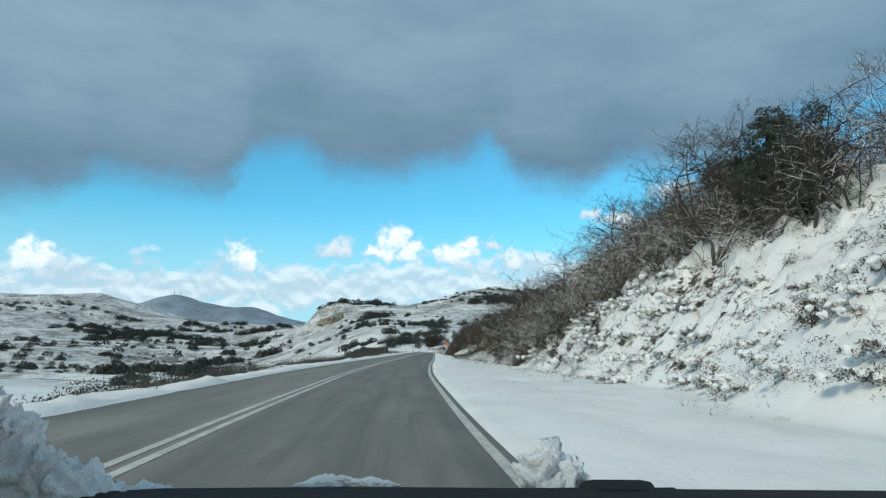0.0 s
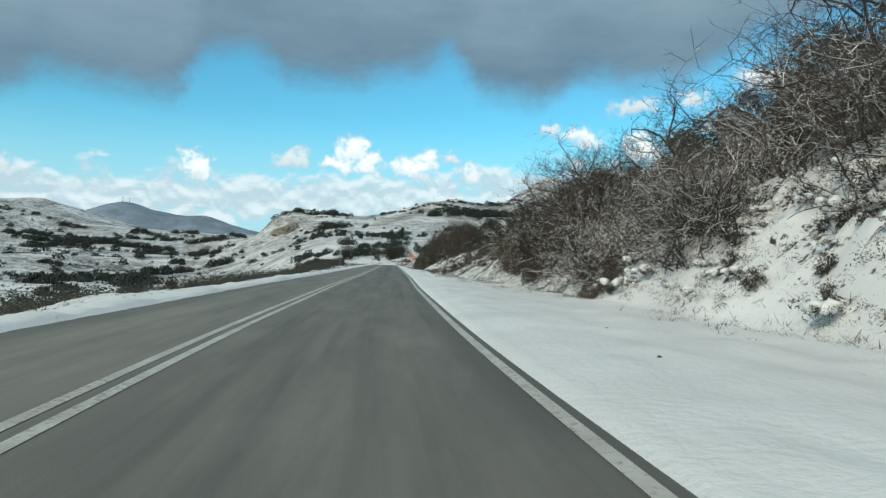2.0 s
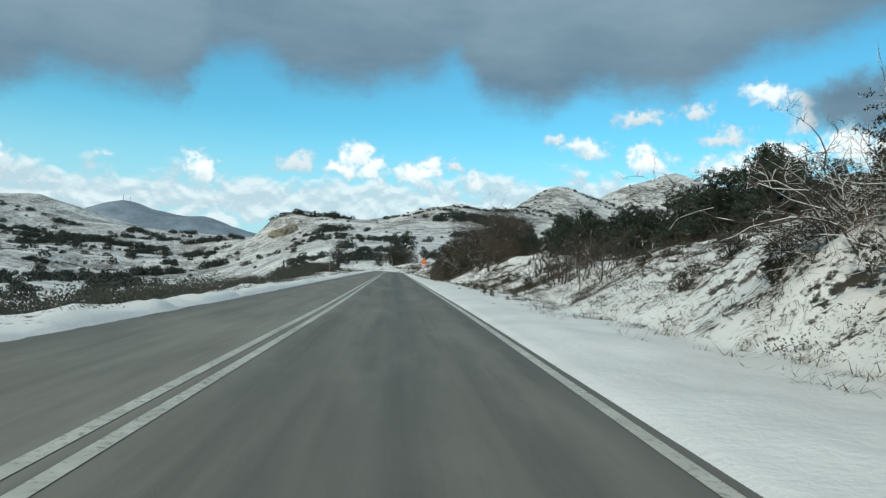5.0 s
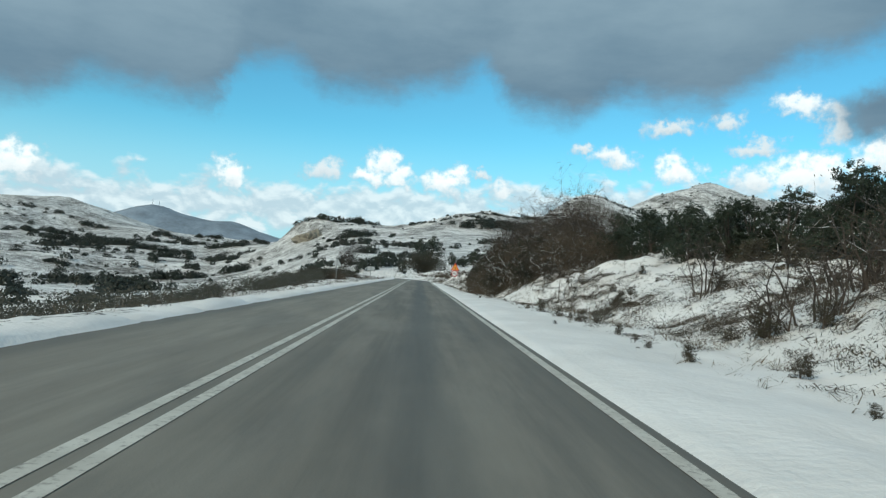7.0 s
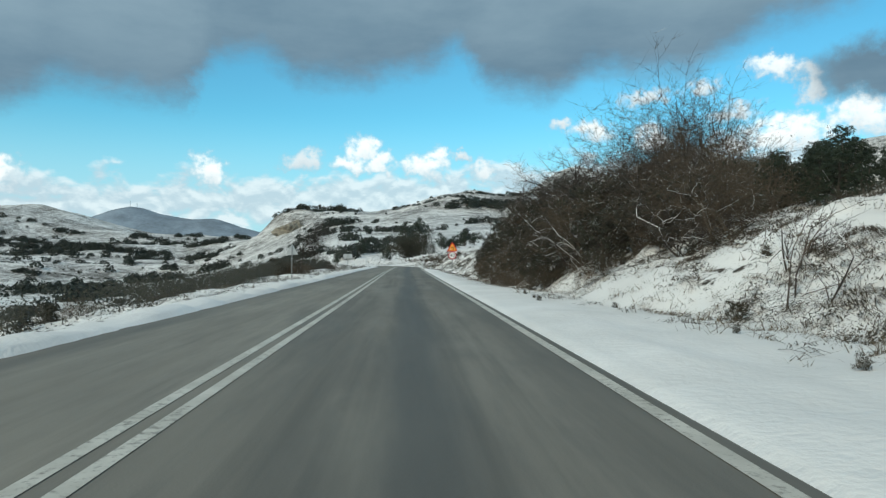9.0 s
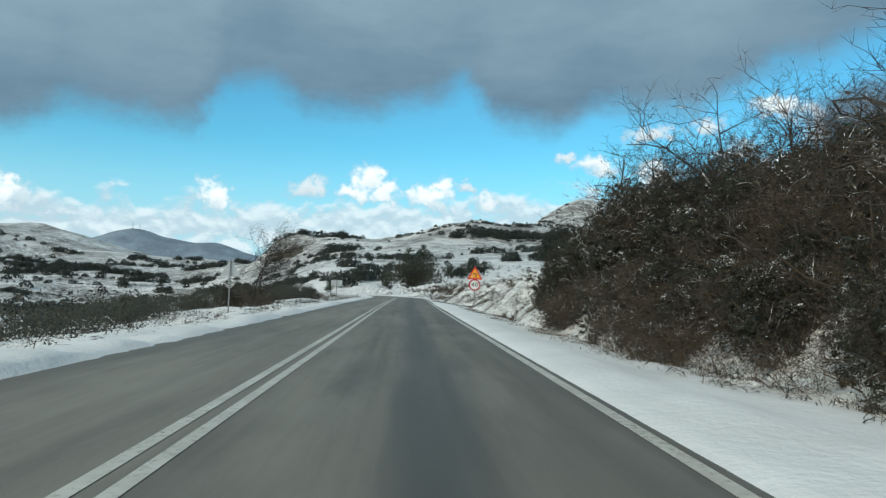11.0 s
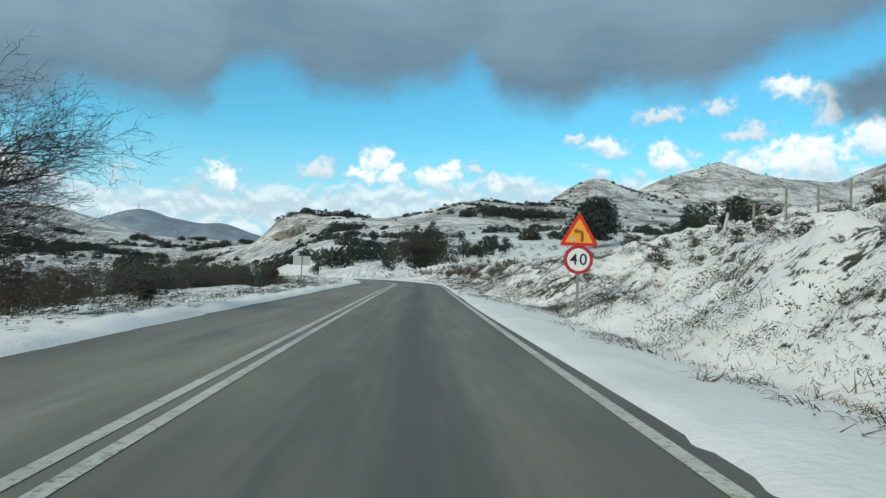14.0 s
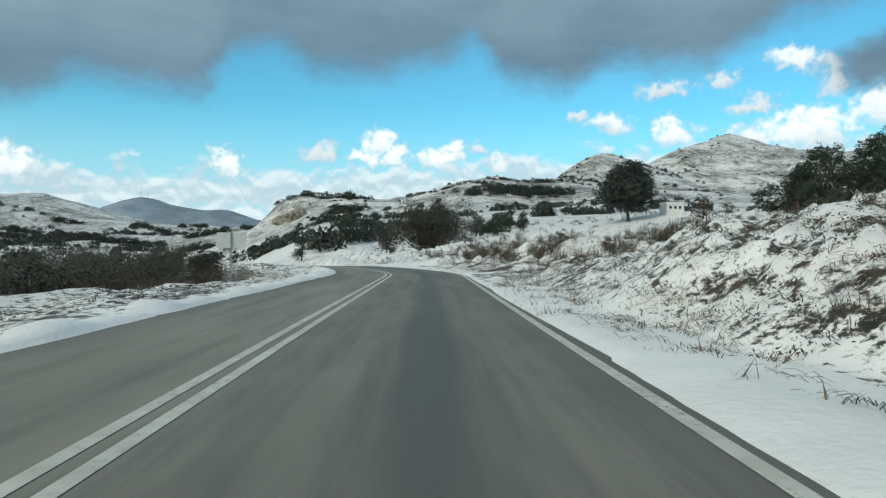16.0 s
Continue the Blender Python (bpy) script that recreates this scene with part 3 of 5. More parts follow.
def spike(verts, faces, p, q, r):
    """A thin twig that tapers to a point."""
    p, q = Vector(p), Vector(q)
    d = q - p
    a = d.orthogonal().normalized()
    b = d.normalized().cross(a)
    n = len(verts)
    for i in range(3):
        t = 2 * math.pi * i / 3
        v = p + (a * math.cos(t) + b * math.sin(t)) * r
        verts.append((v.x, v.y, v.z))
    verts.append((q.x, q.y, q.z))
    for i in range(3):
        faces.append((n + i, n + (i + 1) % 3, n + 3))


def grow(rng, stem, twig, tips, p, d, length, r, level, depth, fork=3, wild=0.5, pull=(0, 0, 0)):
    """A branch of a few crooked pieces that forks towards its end."""
    V, Fc = stem if level < 1 else twig
    segs = 3 if level < 2 else (2 if level < depth else 1)
    pts = [Vector(p)]
    d = Vector(d).normalized()
    for i in range(segs):
        d = (d + Vector((rng.gauss(0, 1), rng.gauss(0, 1), rng.gauss(0, 1))) * (wild * 0.35) + Vector(pull) * (0.4 + 0.3 * level)).normalized()
        pts.append(pts[-1] + d * (length / segs))
    if level == 0:
        rod(V, Fc, pts, [r * (1 - 0.5 * i / segs) for i in range(segs + 1)], 5)
    for i in range(segs if level else 0):
        if level == depth:
            spike(V, Fc, pts[i], pts[i + 1], r)
        else:
            tube(V, Fc, pts[i], pts[i + 1], r * (1 - 0.5 * i / segs), r * (1 - 0.5 * (i + 1) / segs), 5 if level == 0 else 3)
    if level >= depth:
        tips.append(pts[-1])
        return
    for i in range(fork + rng.randint(0, 1)):
        k = 1 + int(rng.random() * segs)
        side = Vector((rng.gauss(0, 1), rng.gauss(0, 1), rng.gauss(0.25, 0.7))).normalized()
        nd = (d * 0.75 + side * (0.75 + 0.5 * wild)).normalized()
        grow(rng, stem, twig, tips, pts[min(k, segs)], nd, length * rng.uniform(0.5, 0.8), max(r * 0.52, 0.004), level + 1, depth, fork, wild, pull)


def leaf_cloud(rng, centres, per, spread, size, flat=0.7, slim=0.45, facing=None):
    """Small leaf blades in loose tufts round the centres; facing gives the way that they turn to."""
    n = len(centres) * per
    C = np.repeat(np.array(centres, float), per, 0) + rng.normal(0, spread, (n, 3)) * (1, 1, flat)
    a = rng.normal(0, 1, (n, 3))
    a /= np.linalg.norm(a, axis=1)[:, None]
    b = rng.normal(0, 1, (n, 3))
    b -= a * (a * b).sum(1)[:, None]
    b /= np.linalg.norm(b, axis=1)[:, None]
    if facing is not None:
        nrm = np.repeat(np.array(facing, float), per, 0) + rng.normal(0, 0.5, (n, 3))
        nrm /= np.linalg.norm(nrm, axis=1)[:, None]
        a = np.cross(nrm, a)
        a /= np.linalg.norm(a, axis=1)[:, None]
        b = np.cross(nrm, a)
    L = size * rng.uniform(0.6, 1.4, (n, 1))
    V = np.stack([C - a * L, C + b * L * slim, C + a * L, C - b * L * slim], 1).reshape(-1, 3)
    return V, np.arange(n * 4).reshape(-1, 4)


def part(name, me, parent, label=""):
    ob = new(name, me)
    ob.parent = parent
    if label:
        ob["label"] = label
    return ob


def bare_tree(name, label, category, seed, height, stems, depth=4, fork=3, lean=(0, 0), wild=0.6, thick=0.05, mats=None, leaves=None, spread=0.5, group="", pull=(0, 0, 0)):
    rng = random.Random(seed)
    bark, twig = mats or (M_BARK, M_TWIG)
    top = tagged(new(name), label, category, group)
    fine, tips = ([], []), []
    for i in range(stems):
        a = rng.uniform(0, 2 * math.pi)
        d = Vector((math.cos(a) * spread * rng.random() + lean[0], math.sin(a) * spread * rng.random() + lean[1], 1))
        base = (math.cos(a) * 0.12 * stems ** 0.5, math.sin(a) * 0.12 * stems ** 0.5, -0.25)
        stem = ([], [])
        grow(rng, stem, fine, tips, base, d, height * rng.uniform(0.38, 0.55), thick * rng.uniform(0.7, 1.1), 0, depth, fork, wild, pull)
        part("trunk" if stems < 4 else "stem", mesh_of("stem", *stem, bark), top)
    tagged(part("crown", mesh_of("crown", *fine, twig), top), kind="stuff")
    if leaves:
        mat, per, sp, size, keep = leaves
        r = np.random.RandomState(seed)
        pick = [tuple(t) for t in tips if rng.random() < keep]
        V, Fc = leaf_cloud(r, pick, per, sp, size)
        tagged(part("foliage", mesh_of("foliage", V, Fc, mat), top), kind="stuff")
    return top


def evergreen(name, label, category, seed, height, width, mat, clumps, per, size, group="", low=0.1):
    """Trunk and limbs under an uneven crown of many leafy tufts with gaps."""
    rng, r = random.Random(seed), np.random.RandomState(seed)
    v0, f0 = [], []
    lobes = []
    for i in range(13):
        a = rng.uniform(0, 2 * math.pi)
        z = rng.uniform(low + 0.08, 0.84)
        k = rng.uniform(0.25, 0.72) * width / 2 * (1.12 - 0.6 * z)
        lobes.append((math.cos(a) * k, math.sin(a) * k, z * height, rng.uniform(0.2, 0.42) * width / 2 * 1.2))
    lobes.append((0, 0, height * 0.74, width * 0.2))
    lobes.append((0, 0, height * 0.45, width * 0.3))
    tube(v0, f0, (0, 0, -0.3), (rng.gauss(0, .1), rng.gauss(0, .1), height * 0.35), 0.045 * height ** 0.8, 0.03 * height ** 0.8, 7)
    for x, y, z, k in lobes:
        tube(v0, f0, (0, 0, height * 0.2), (x, y, z), 0.02 * height ** 0.8, 0.006 * height ** 0.8, 4)
    centres, outward = [], []
    while len(centres) < clumps:
        x, y, z, k = lobes[rng.randrange(len(lobes))]
        d = Vector((rng.gauss(0, 1), rng.gauss(0, 1), rng.gauss(0, 1))).normalized() * k * rng.uniform(0.45, 1.08)
        c = (x + d.x, y + d.y, z + d.z * 0.85)
        if c[2] > low * height and c[2] < height:
            centres.append(c)
            outward.append(d.normalized())
    V, Fc = leaf_cloud(r, centres, per, size * 1.5, size, facing=outward)
    top = tagged(new(name), label, category, group)
    part("trunk", mesh_of("trunk", v0, f0, M_BARK), top)
    tagged(part("crown", mesh_of("crown", V, Fc, mat), top), kind="stuff")
    return top


def stand(proto, u, s, scale=1.0, turn=None, sink=0.05, used=[set()]):
    """Put the thing, the first time itself and then copies of it, beside the road on the ground."""
    x, y = beside(u, s)
    return stand_xy(proto, x, y, scale, turn, sink, used)


def stand_xy(proto, x, y, scale=1.0, turn=None, sink=0.05, used=[set()]):
    rz = PLACE.uniform(0, 360) if turn is None else turn
    m = pose(x, y, land_at(x, y) - sink, 0, 0, rz) @ Matrix.Scale(scale, 4)
    if proto.name not in used[0]:
        used[0].add(proto.name)
        proto.matrix_basis = m
        return proto
    keep = proto.scale.copy()
    proto.scale = (1, 1, 1)
    ob = copy_thing(proto, m)
    proto.scale = keep
    return ob


PLACE = random.Random(5)
SHRUBS = [bare_tree("bare_shrub", "leafless brown shrub with snow-dusted twigs", "shrub", 10 + i, 3.0, 8, 4, 3, wild=0.75, thick=0.028, spread=1.1, group="roadside scrub") for i in range(4)]
TREES = [bare_tree("bare_tree", "leafless grey-brown tree with snow on its branches", "tree", 30 + i, 5.0, 3, 5, 3, wild=0.7, thick=0.075, spread=0.7, mats=(M_BARK, M_DRY), group="roadside trees") for i in range(3)]
BRAMBLES = [bare_tree("bramble_bush", "dense reddish-brown bramble thicket powdered with snow", "bush", 50 + i, 2.6, 10, 4, 3, wild=0.9, thick=0.018, spread=1.4,
                      mats=(M_BRAMBLE, M_BRAMBLE), leaves=(M_RUSSET, 2, 0.05, 0.026, 0.5), group="roadside scrub") for i in range(4)]
GREENS = [evergreen("evergreen_tree", "dark evergreen holm oak with snow on its leaves", "tree", 70 + i, 4.5, 4.2, M_EVERGREEN, 520, 24, 0.05, "roadside trees", low=0.03) for i in range(3)]
DULLS = [evergreen("evergreen_bush", "low dull-green evergreen bush powdered with snow", "bush", 80 + i, 2.2, 2.8, M_OLIVE, 230, 14, 0.052, "roadside scrub", low=0.03) for i in range(3)]
LOWS = [evergreen("hedge_bush", "low dull green-brown hedge bush below the road", "bush", 180 + i, 2.0, 3.0, M_HEDGE, 300, 26, 0.045, "hedge bushes", low=0.0) for i in range(2)]
IVIES = [evergreen("ivy_bush", "dense dark ivy-grown bush flecked with snow", "bush", 85 + i, 2.6, 3.0, M_IVY, 300, 30, 0.033, "roadside scrub", low=0.0) for i in range(2)]
YOUNG = [bare_tree("young_tree", "slender leafless young tree with several upright stems", "tree", 95 + i, 3.2, 5, 3, 2, wild=0.25, thick=0.040, spread=0.32, mats=(M_DRY, M_DRY), leaves=(M_RUSSET, 5, 0.09, 0.03, 0.5), group="roadside saplings") for i in range(3)]


def snowed_bush(seed):
    """A low cushion of leaves with lumps of snow lying on it."""
    rng, r = random.Random(seed), np.random.RandomState(seed)
    top = tagged(new("snowed_bush"), "low bush almost buried under fresh snow", "bush", "snowed bank scrub")
    lumps = [(rng.gauss(0, 0.42), rng.gauss(0, 0.42), rng.uniform(0.0, 0.24), rng.uniform(0.07, 0.19)) for i in range(14)]
    bm = bmesh.new()
    for i, (x, y, z, k) in enumerate(lumps):
        for v in bmesh.ops.create_icosphere(bm, subdivisions=2, radius=k)["verts"]:
            w = 1 + 0.75 * noise.noise(v.co / k * 1.2 + Vector((seed + i * 2.3, 0, 0))) + 0.2 * noise.noise(v.co / k * 3.5)
            v.co = Vector((x + v.co.x * w * 1.15, y + v.co.y * w * 1.15, z + v.co.z * w * 0.8))
    me = bpy.data.meshes.new("snow_cap")
    bm.to_mesh(me)
    bm.free()
    me.polygons.foreach_set("use_smooth", np.ones(len(me.polygons), bool))
    me.materials.append(M_CAP)
    tagged(part("snow_cap", me, top, "soft white lumps of snow"), kind="stuff")
    cen = []
    for x, y, z, k in lumps:
        for i in range(9):
            a = rng.uniform(0, 2 * math.pi)
            cen.append((x + math.cos(a) * k * 1.25, y + math.sin(a) * k * 1.25, max(0.0, z - 0.05 + rng.gauss(0, 0.05))))
    V, Fc = leaf_cloud(r, cen, 16, 0.055, 0.026)
    tagged(part("foliage", mesh_of("foliage", V, Fc, M_LADEN), top), kind="stuff")
    return top


LADEN = [snowed_bush(130 + i) for i in range(4)]


def arching_shrub(seed, reach=2.6, stems=9):
    """Long crooked branches that bow outwards under the snow lying along them."""
    rng = random.Random(seed)
    top = tagged(new("arching_shrub"), "leafless shrub bowed outwards with snow lying along its branches", "shrub", "roadside scrub")
    fine, white = ([], []), ([], [])

    def limb(p, d, length, r, level):
        n = (8, 5, 3)[level]
        pts, d = [Vector(p)], Vector(d).normalized()
        for i in range(n):
            sag = -0.10 * i / n if level == 0 else -0.04
            d = (d + Vector((rng.gauss(0, 0.34), rng.gauss(0, 0.34), rng.gauss(sag, 0.26)))).normalized()
            pts.append(pts[-1] + d * (length / n))
        radii = [r * (1 - 0.72 * i / n) for i in range(n + 1)]
        if level == 0:
            stem = ([], [])
            rod(*stem, pts, radii, 5)
            part("stem", mesh_of("stem", *stem, M_DRY), top)
        else:
            rod(*fine, pts, radii, 3)
        if level < 2 and rng.random() < (0.75 if level == 0 else 0.5):
            first = rng.randint(0, 2)
            lift = [p + Vector((0, 0, 1)) * (r_ * 0.75) for p, r_ in zip(pts, radii)][first:]
            rod(*white, lift, [r_ * 0.62 + 0.002 for r_ in radii[first:]], 4)
        if level == 2:
            for i in range(3):
                q_ = pts[rng.randint(1, n)]
                spike(*fine, q_, q_ + Vector((rng.gauss(0, 0.1), rng.gauss(0, 0.1), rng.gauss(0.05, 0.09))), 0.0045)
            return
        for i in range(8 if level == 0 else 6):
            k = rng.randint(1, n)
            side = Vector((rng.gauss(0, 1), rng.gauss(0, 1), rng.gauss(0.35, 0.5))).normalized()
            limb(pts[k], d * 0.55 + side * 0.9, length * rng.uniform(0.3, 0.55) * (1.15 - 0.5 * k / n), max(radii[k] * 0.6, 0.006), level + 1)

    for i in range(stems):
        a = 2 * math.pi * (i + rng.random()) / stems
        limb((math.cos(a) * 0.15, math.sin(a) * 0.15, -0.2), (math.cos(a), math.sin(a), rng.uniform(0.35, 1.6)), reach * rng.uniform(0.5, 1.0), rng.uniform(0.018, 0.032), 0)
    tagged(part("crown", mesh_of("crown", *fine, M_DRY), top), kind="stuff")
    tagged(part("snow", mesh_of("snow", *white, M_CAP, True), top, "white snow lying along the branches"), kind="stuff")
    return top


ARCHES = [arching_shrub(150 + i, 2.5 + 0.25 * i) for i in range(4)]
SAPLINGS = [bare_tree("sapling", "thin leafless sapling rising from the snow", "sapling", 90 + i, 2.2, 4, 3, 2, wild=0.5, thick=0.018, spread=0.7, group="roadside saplings") for i in range(3)]


def zone(protos, count, u0, u1, s0, s1, lo=0.8, hi=1.25, sink=0.05, every=1):
    for i in range(count):
        spot = PLACE.choice(protos), PLACE.uniform(u0, u1), PLACE.uniform(s0, s1), PLACE.uniform(lo, hi), PLACE.uniform(0, 360)
        if i % every == 0:
            stand(*spot, sink)


# right-hand bank, from the start
zone(TREES, 11, 14.5, 20, 16, 48, 0.8, 1.15)
zone(SHRUBS, 22, 13.6, 19, 16, 42, 1.0, 1.45)
zone(SHRUBS, 10, 12.8, 15.5, 27, 43, 1.2, 1.6)
zone(GREENS, 10, 15, 21, 20, 48, 0.8, 1.15)
zone(GREENS, 4, 15, 18, 28, 43, 0.6, 0.8)
zone(GREENS, 3, 15, 18, 42, 49, 0.6, 0.75)
zone(TREES, 3, 13, 15, 40, 47, 1.0, 1.2)
zone(TREES, 6, 13.5, 16.5, 26, 42, 1.0, 1.25)
zone(SHRUBS, 10, 11, 15, 42, 62, 0.8, 1.2)
zone(TREES, 6, 11, 16, 42, 60, 0.65, 0.9)
zone(BRAMBLES, 6, 9.5, 13, 48, 70, 0.7, 1.1)
zone(BRAMBLES, 4, 8.6, 10, 50, 66, 0.6, 0.9)
zone(SHRUBS, 6, 9.2, 11.5, 48, 66, 0.8, 1.1)
zone(TREES, 3, 10, 12, 50, 58, 0.9, 1.1)
zone(DULLS, 6, 10.5, 13, 46, 62, 0.8, 1.2)
zone(IVIES, 7, 9.0, 11.2, 53, 63, 0.8, 1.15, 0.2)
zone(TREES, 4, 9.8, 12.2, 49, 57, 0.7, 0.9)
zone(BRAMBLES, 7, 8.6, 10.6, 52, 64, 0.75, 1.05)
zone(GREENS, 3, 12.5, 14.5, 52, 58, 0.5, 0.65, 0.3)
zone(DULLS, 10, 8.6, 11.5, 44, 72, 0.25, 0.5, 0.15)
zone(DULLS, 7, 9.3, 12.5, 12, 42, 0.15, 0.3, 0.08)
zone(GREENS, 6, 15, 20, 54, 70, 0.55, 0.85)
zone(LADEN, 130, 9.4, 13.2, 8, 46, 0.35, 0.8, 0.08)
zone(SHRUBS, 7, 9.4, 12.5, 42, 54, 0.75, 1.05)
zone(SHRUBS, 9, 10, 13.5, 38, 47, 0.8, 1.1)
zone(SHRUBS, 4, 8.9, 10.5, 54, 62, 0.7, 0.95)
zone(LADEN, 36, 8.4, 11.5, 44, 74, 0.25, 0.5, 0.06)
zone(LADEN, 30, 8.0, 14, 92, 108, 0.14, 0.3, 0.04)
zone(DULLS, 40, 7.2, 16, 142, 192, 0.13, 0.3, 0.06)
zone(LADEN, 90, 7.2, 17, 142, 192, 0.3, 0.75, 0.06, 2)
zone(LADEN, 40, -6.5, -3.6, 12, 200, 0.2, 0.5, 0.03, 2)
# thin growth and holm oaks
zone(SAPLINGS, 8, 8.0, 12, 76, 88, 0.4, 0.7)
zone(YOUNG, 20, 8.0, 10.6, 76.5, 85.5, 0.5, 0.85)
stand(GREENS[1], 16.5, 96, 0.9, None, 0.5)
zone(GREENS, 5, 15.5, 19, 79, 88, 0.8, 1.0)
stand(YOUNG[1], 9.8, 92.4, 0.95)
stand(YOUNG[0], 8.8, 104.5, 0.5)
zone(DULLS, 7, 5.9, 6.7, 80, 99, 0.10, 0.18, 0.02)
zone(DULLS, 16, 7.6, 12, 74, 106, 0.15, 0.32, 0.05)
zone(GREENS, 9, 15, 21, 80, 93, 0.85, 1.1, 0.6)
zone(GREENS, 9, 14.2, 18.5, 97, 106, 0.6, 0.85, 0.4)
zone(DULLS, 12, 15, 17, 84, 112, 0.45, 0.65, 0.2)
zone(GREENS, 8, 14.8, 17.5, 83, 97, 0.55, 0.8, 0.4)
zone(DULLS, 8, 13.5, 18, 82, 112, 0.5, 0.9)
stand(SAPLINGS[0], 8.1, 103, 1.15)
BUSHY = bare_tree("bare_thorn", "tall leafless thorn bush fanning out from its base", "bush", 121, 4.4, 20, 4, 4, wild=0.4, thick=0.03, spread=0.85, mats=(M_DRY, M_DRY))
stand(BUSHY, 11.5, 116, 1.15)
stand(BUSHY, 12.5, 119, 0.95)
stand(BUSHY, 10.8, 131, 0.9)
stand(BUSHY, 12.2, 127, 0.9)
stand(TREES[1], 11.2, 133.5, 1.0)
stand(SAPLINGS[1], 8.6, 98, 0.8)
# brown thicket close to the road
zone(BRAMBLES, 24, 8.0, 12.5, 108, 137, 0.95, 1.4)
zone(BRAMBLES, 15, 7.0, 8.6, 117, 137, 0.5, 0.85)
zone(SHRUBS, 5, 9, 13, 108, 136, 1.0, 1.3)
zone(TREES, 6, 10, 14, 112, 137, 0.75, 1.0)
zone(IVIES, 18, 7.6, 9.4, 111, 138.3, 0.6, 0.95)
zone(IVIES, 10, 8.4, 11.5, 112, 138, 0.8, 1.2)
# dark evergreens and ivy
zone(IVIES, 8, 7.2, 9.4, 130, 138.3, 0.65, 1.0)
zone(GREENS, 6, 10, 13, 127, 136, 0.5, 0.68)
zone(GREENS, 16, 12.5, 18, 108, 122, 0.32, 0.5)
zone(GREENS, 8, 18, 26, 112, 136, 0.45, 0.6)
DENSE = evergreen("evergreen_thicket", "tall dense dark evergreen thicket on the crest", "tree", 75, 6.5, 6.5, M_EVERGREEN, 1500, 22, 0.085, low=0.0)
stand_xy(DENSE, 12.9, 146.0, 0.8, 0, 0.4)
stand_xy(DENSE, 16.2, 157.5, 0.9, 130, 0.4)
stand_xy(DENSE, 21.0, 160.0, 0.8, 250, 0.4)
stand_xy(DENSE, 30.5, 178.0, 1.2, 70, 0.5)
stand_xy(DENSE, 36.0, 179.0, 1.25, 190, 0.5)
zone(IVIES, 5, 11, 13, 139, 146, 0.9, 1.15, 0.3)
zone(BRAMBLES, 2, 10.5, 12.5, 138, 144, 0.8, 1.0)
zone(IVIES, 8, 8.8, 11.5, 129, 137, 0.9, 1.3)
zone(IVIES, 16, 6.6, 7.8, 116, 137.6, 0.3, 0.55, 0.15)
zone(BRAMBLES, 8, 6.5, 7.3, 118, 137.6, 0.5, 0.75, 0.1)
zone(IVIES, 9, 6.2, 6.8, 131.5, 137, 0.3, 0.5, 0.12)
# low scrub further on
zone(DULLS, 12, 9, 22, 150, 200, 0.2, 0.45)
zone(SAPLINGS, 14, 6.5, 10, 146, 190, 0.25, 0.5)
for i in range(15):
    stand_xy(PLACE.choice(GREENS), 25.4 + 0.66 * i, PLACE.uniform(199, 211), PLACE.uniform(0.55, 1.2), None, 0.3)
for i in range(7):
    stand_xy(PLACE.choice(DULLS), PLACE.uniform(24, 40), PLACE.uniform(196, 225), PLACE.uniform(0.7, 1.1))
# the holm oaks that close the crest above the slope
for i, (u_, s_, k_) in enumerate(((13.6, 103.5, 0.66), (14.6, 106.5, 0.78), (13.4, 109.5, 0.62), (15.6, 110.5, 0.8), (16.8, 104.0, 0.85), (18.0, 112.0, 0.9), (17.0, 116.0, 0.85))):
    stand(GREENS[i % 3], u_, s_, k_ * (0.9 if s_ < 107 else 0.5), 47.0 * i, 0.3)
# left-hand hedge below the road
zone(LOWS, 26, -12.5, -8.6, 18, 150, 0.3, 0.5)
zone(BRAMBLES, 14, -14, -8.6, 60, 150, 0.4, 0.65)
zone(BRAMBLES, 14, -16, -10.5, 188, 206, 0.5, 0.75)
zone(LOWS, 18, -18, -11.5, 170, 206, 0.8, 1.1)

# bowed shrubs that hang over the bank and edge the thicket
ARCH_PLACE = random.Random(77)


def arches(count, u0, u1, s0, s1, lo, hi):
    for i in range(count):
        stand(ARCHES[i % 4], ARCH_PLACE.uniform(u0, u1), ARCH_PLACE.uniform(s0, s1), ARCH_PLACE.uniform(lo, hi), ARCH_PLACE.uniform(0, 360), 0.1)


arches(16, 9.4, 12.0, 38, 52, 0.75, 1.15)
arches(14, 11.5, 15.0, 33, 48, 0.65, 0.95)
arches(18, 9.0, 11.5, 50, 66, 0.7, 1.1)
arches(10, 12.5, 16.5, 20, 36, 0.7, 1.0)
arches(6, 10.5, 14.5, 50, 60, 0.9, 1.15)
arches(9, 8.0, 10.5, 108, 122, 0.7, 1.0)
arches(5, 7.0, 8.5, 122, 137, 0.5, 0.7)
arches(16, 8.4, 10.4, 42, 70, 0.35, 0.55)


def strew(protos, count, u0, u1, s0, s1, lo, hi, sink=0.08):
    for i in range(count):
        stand(protos[i % len(protos)], ARCH_PLACE.uniform(u0, u1), ARCH_PLACE.uniform(s0, s1), ARCH_PLACE.uniform(lo, hi), ARCH_PLACE.uniform(0, 360), sink)


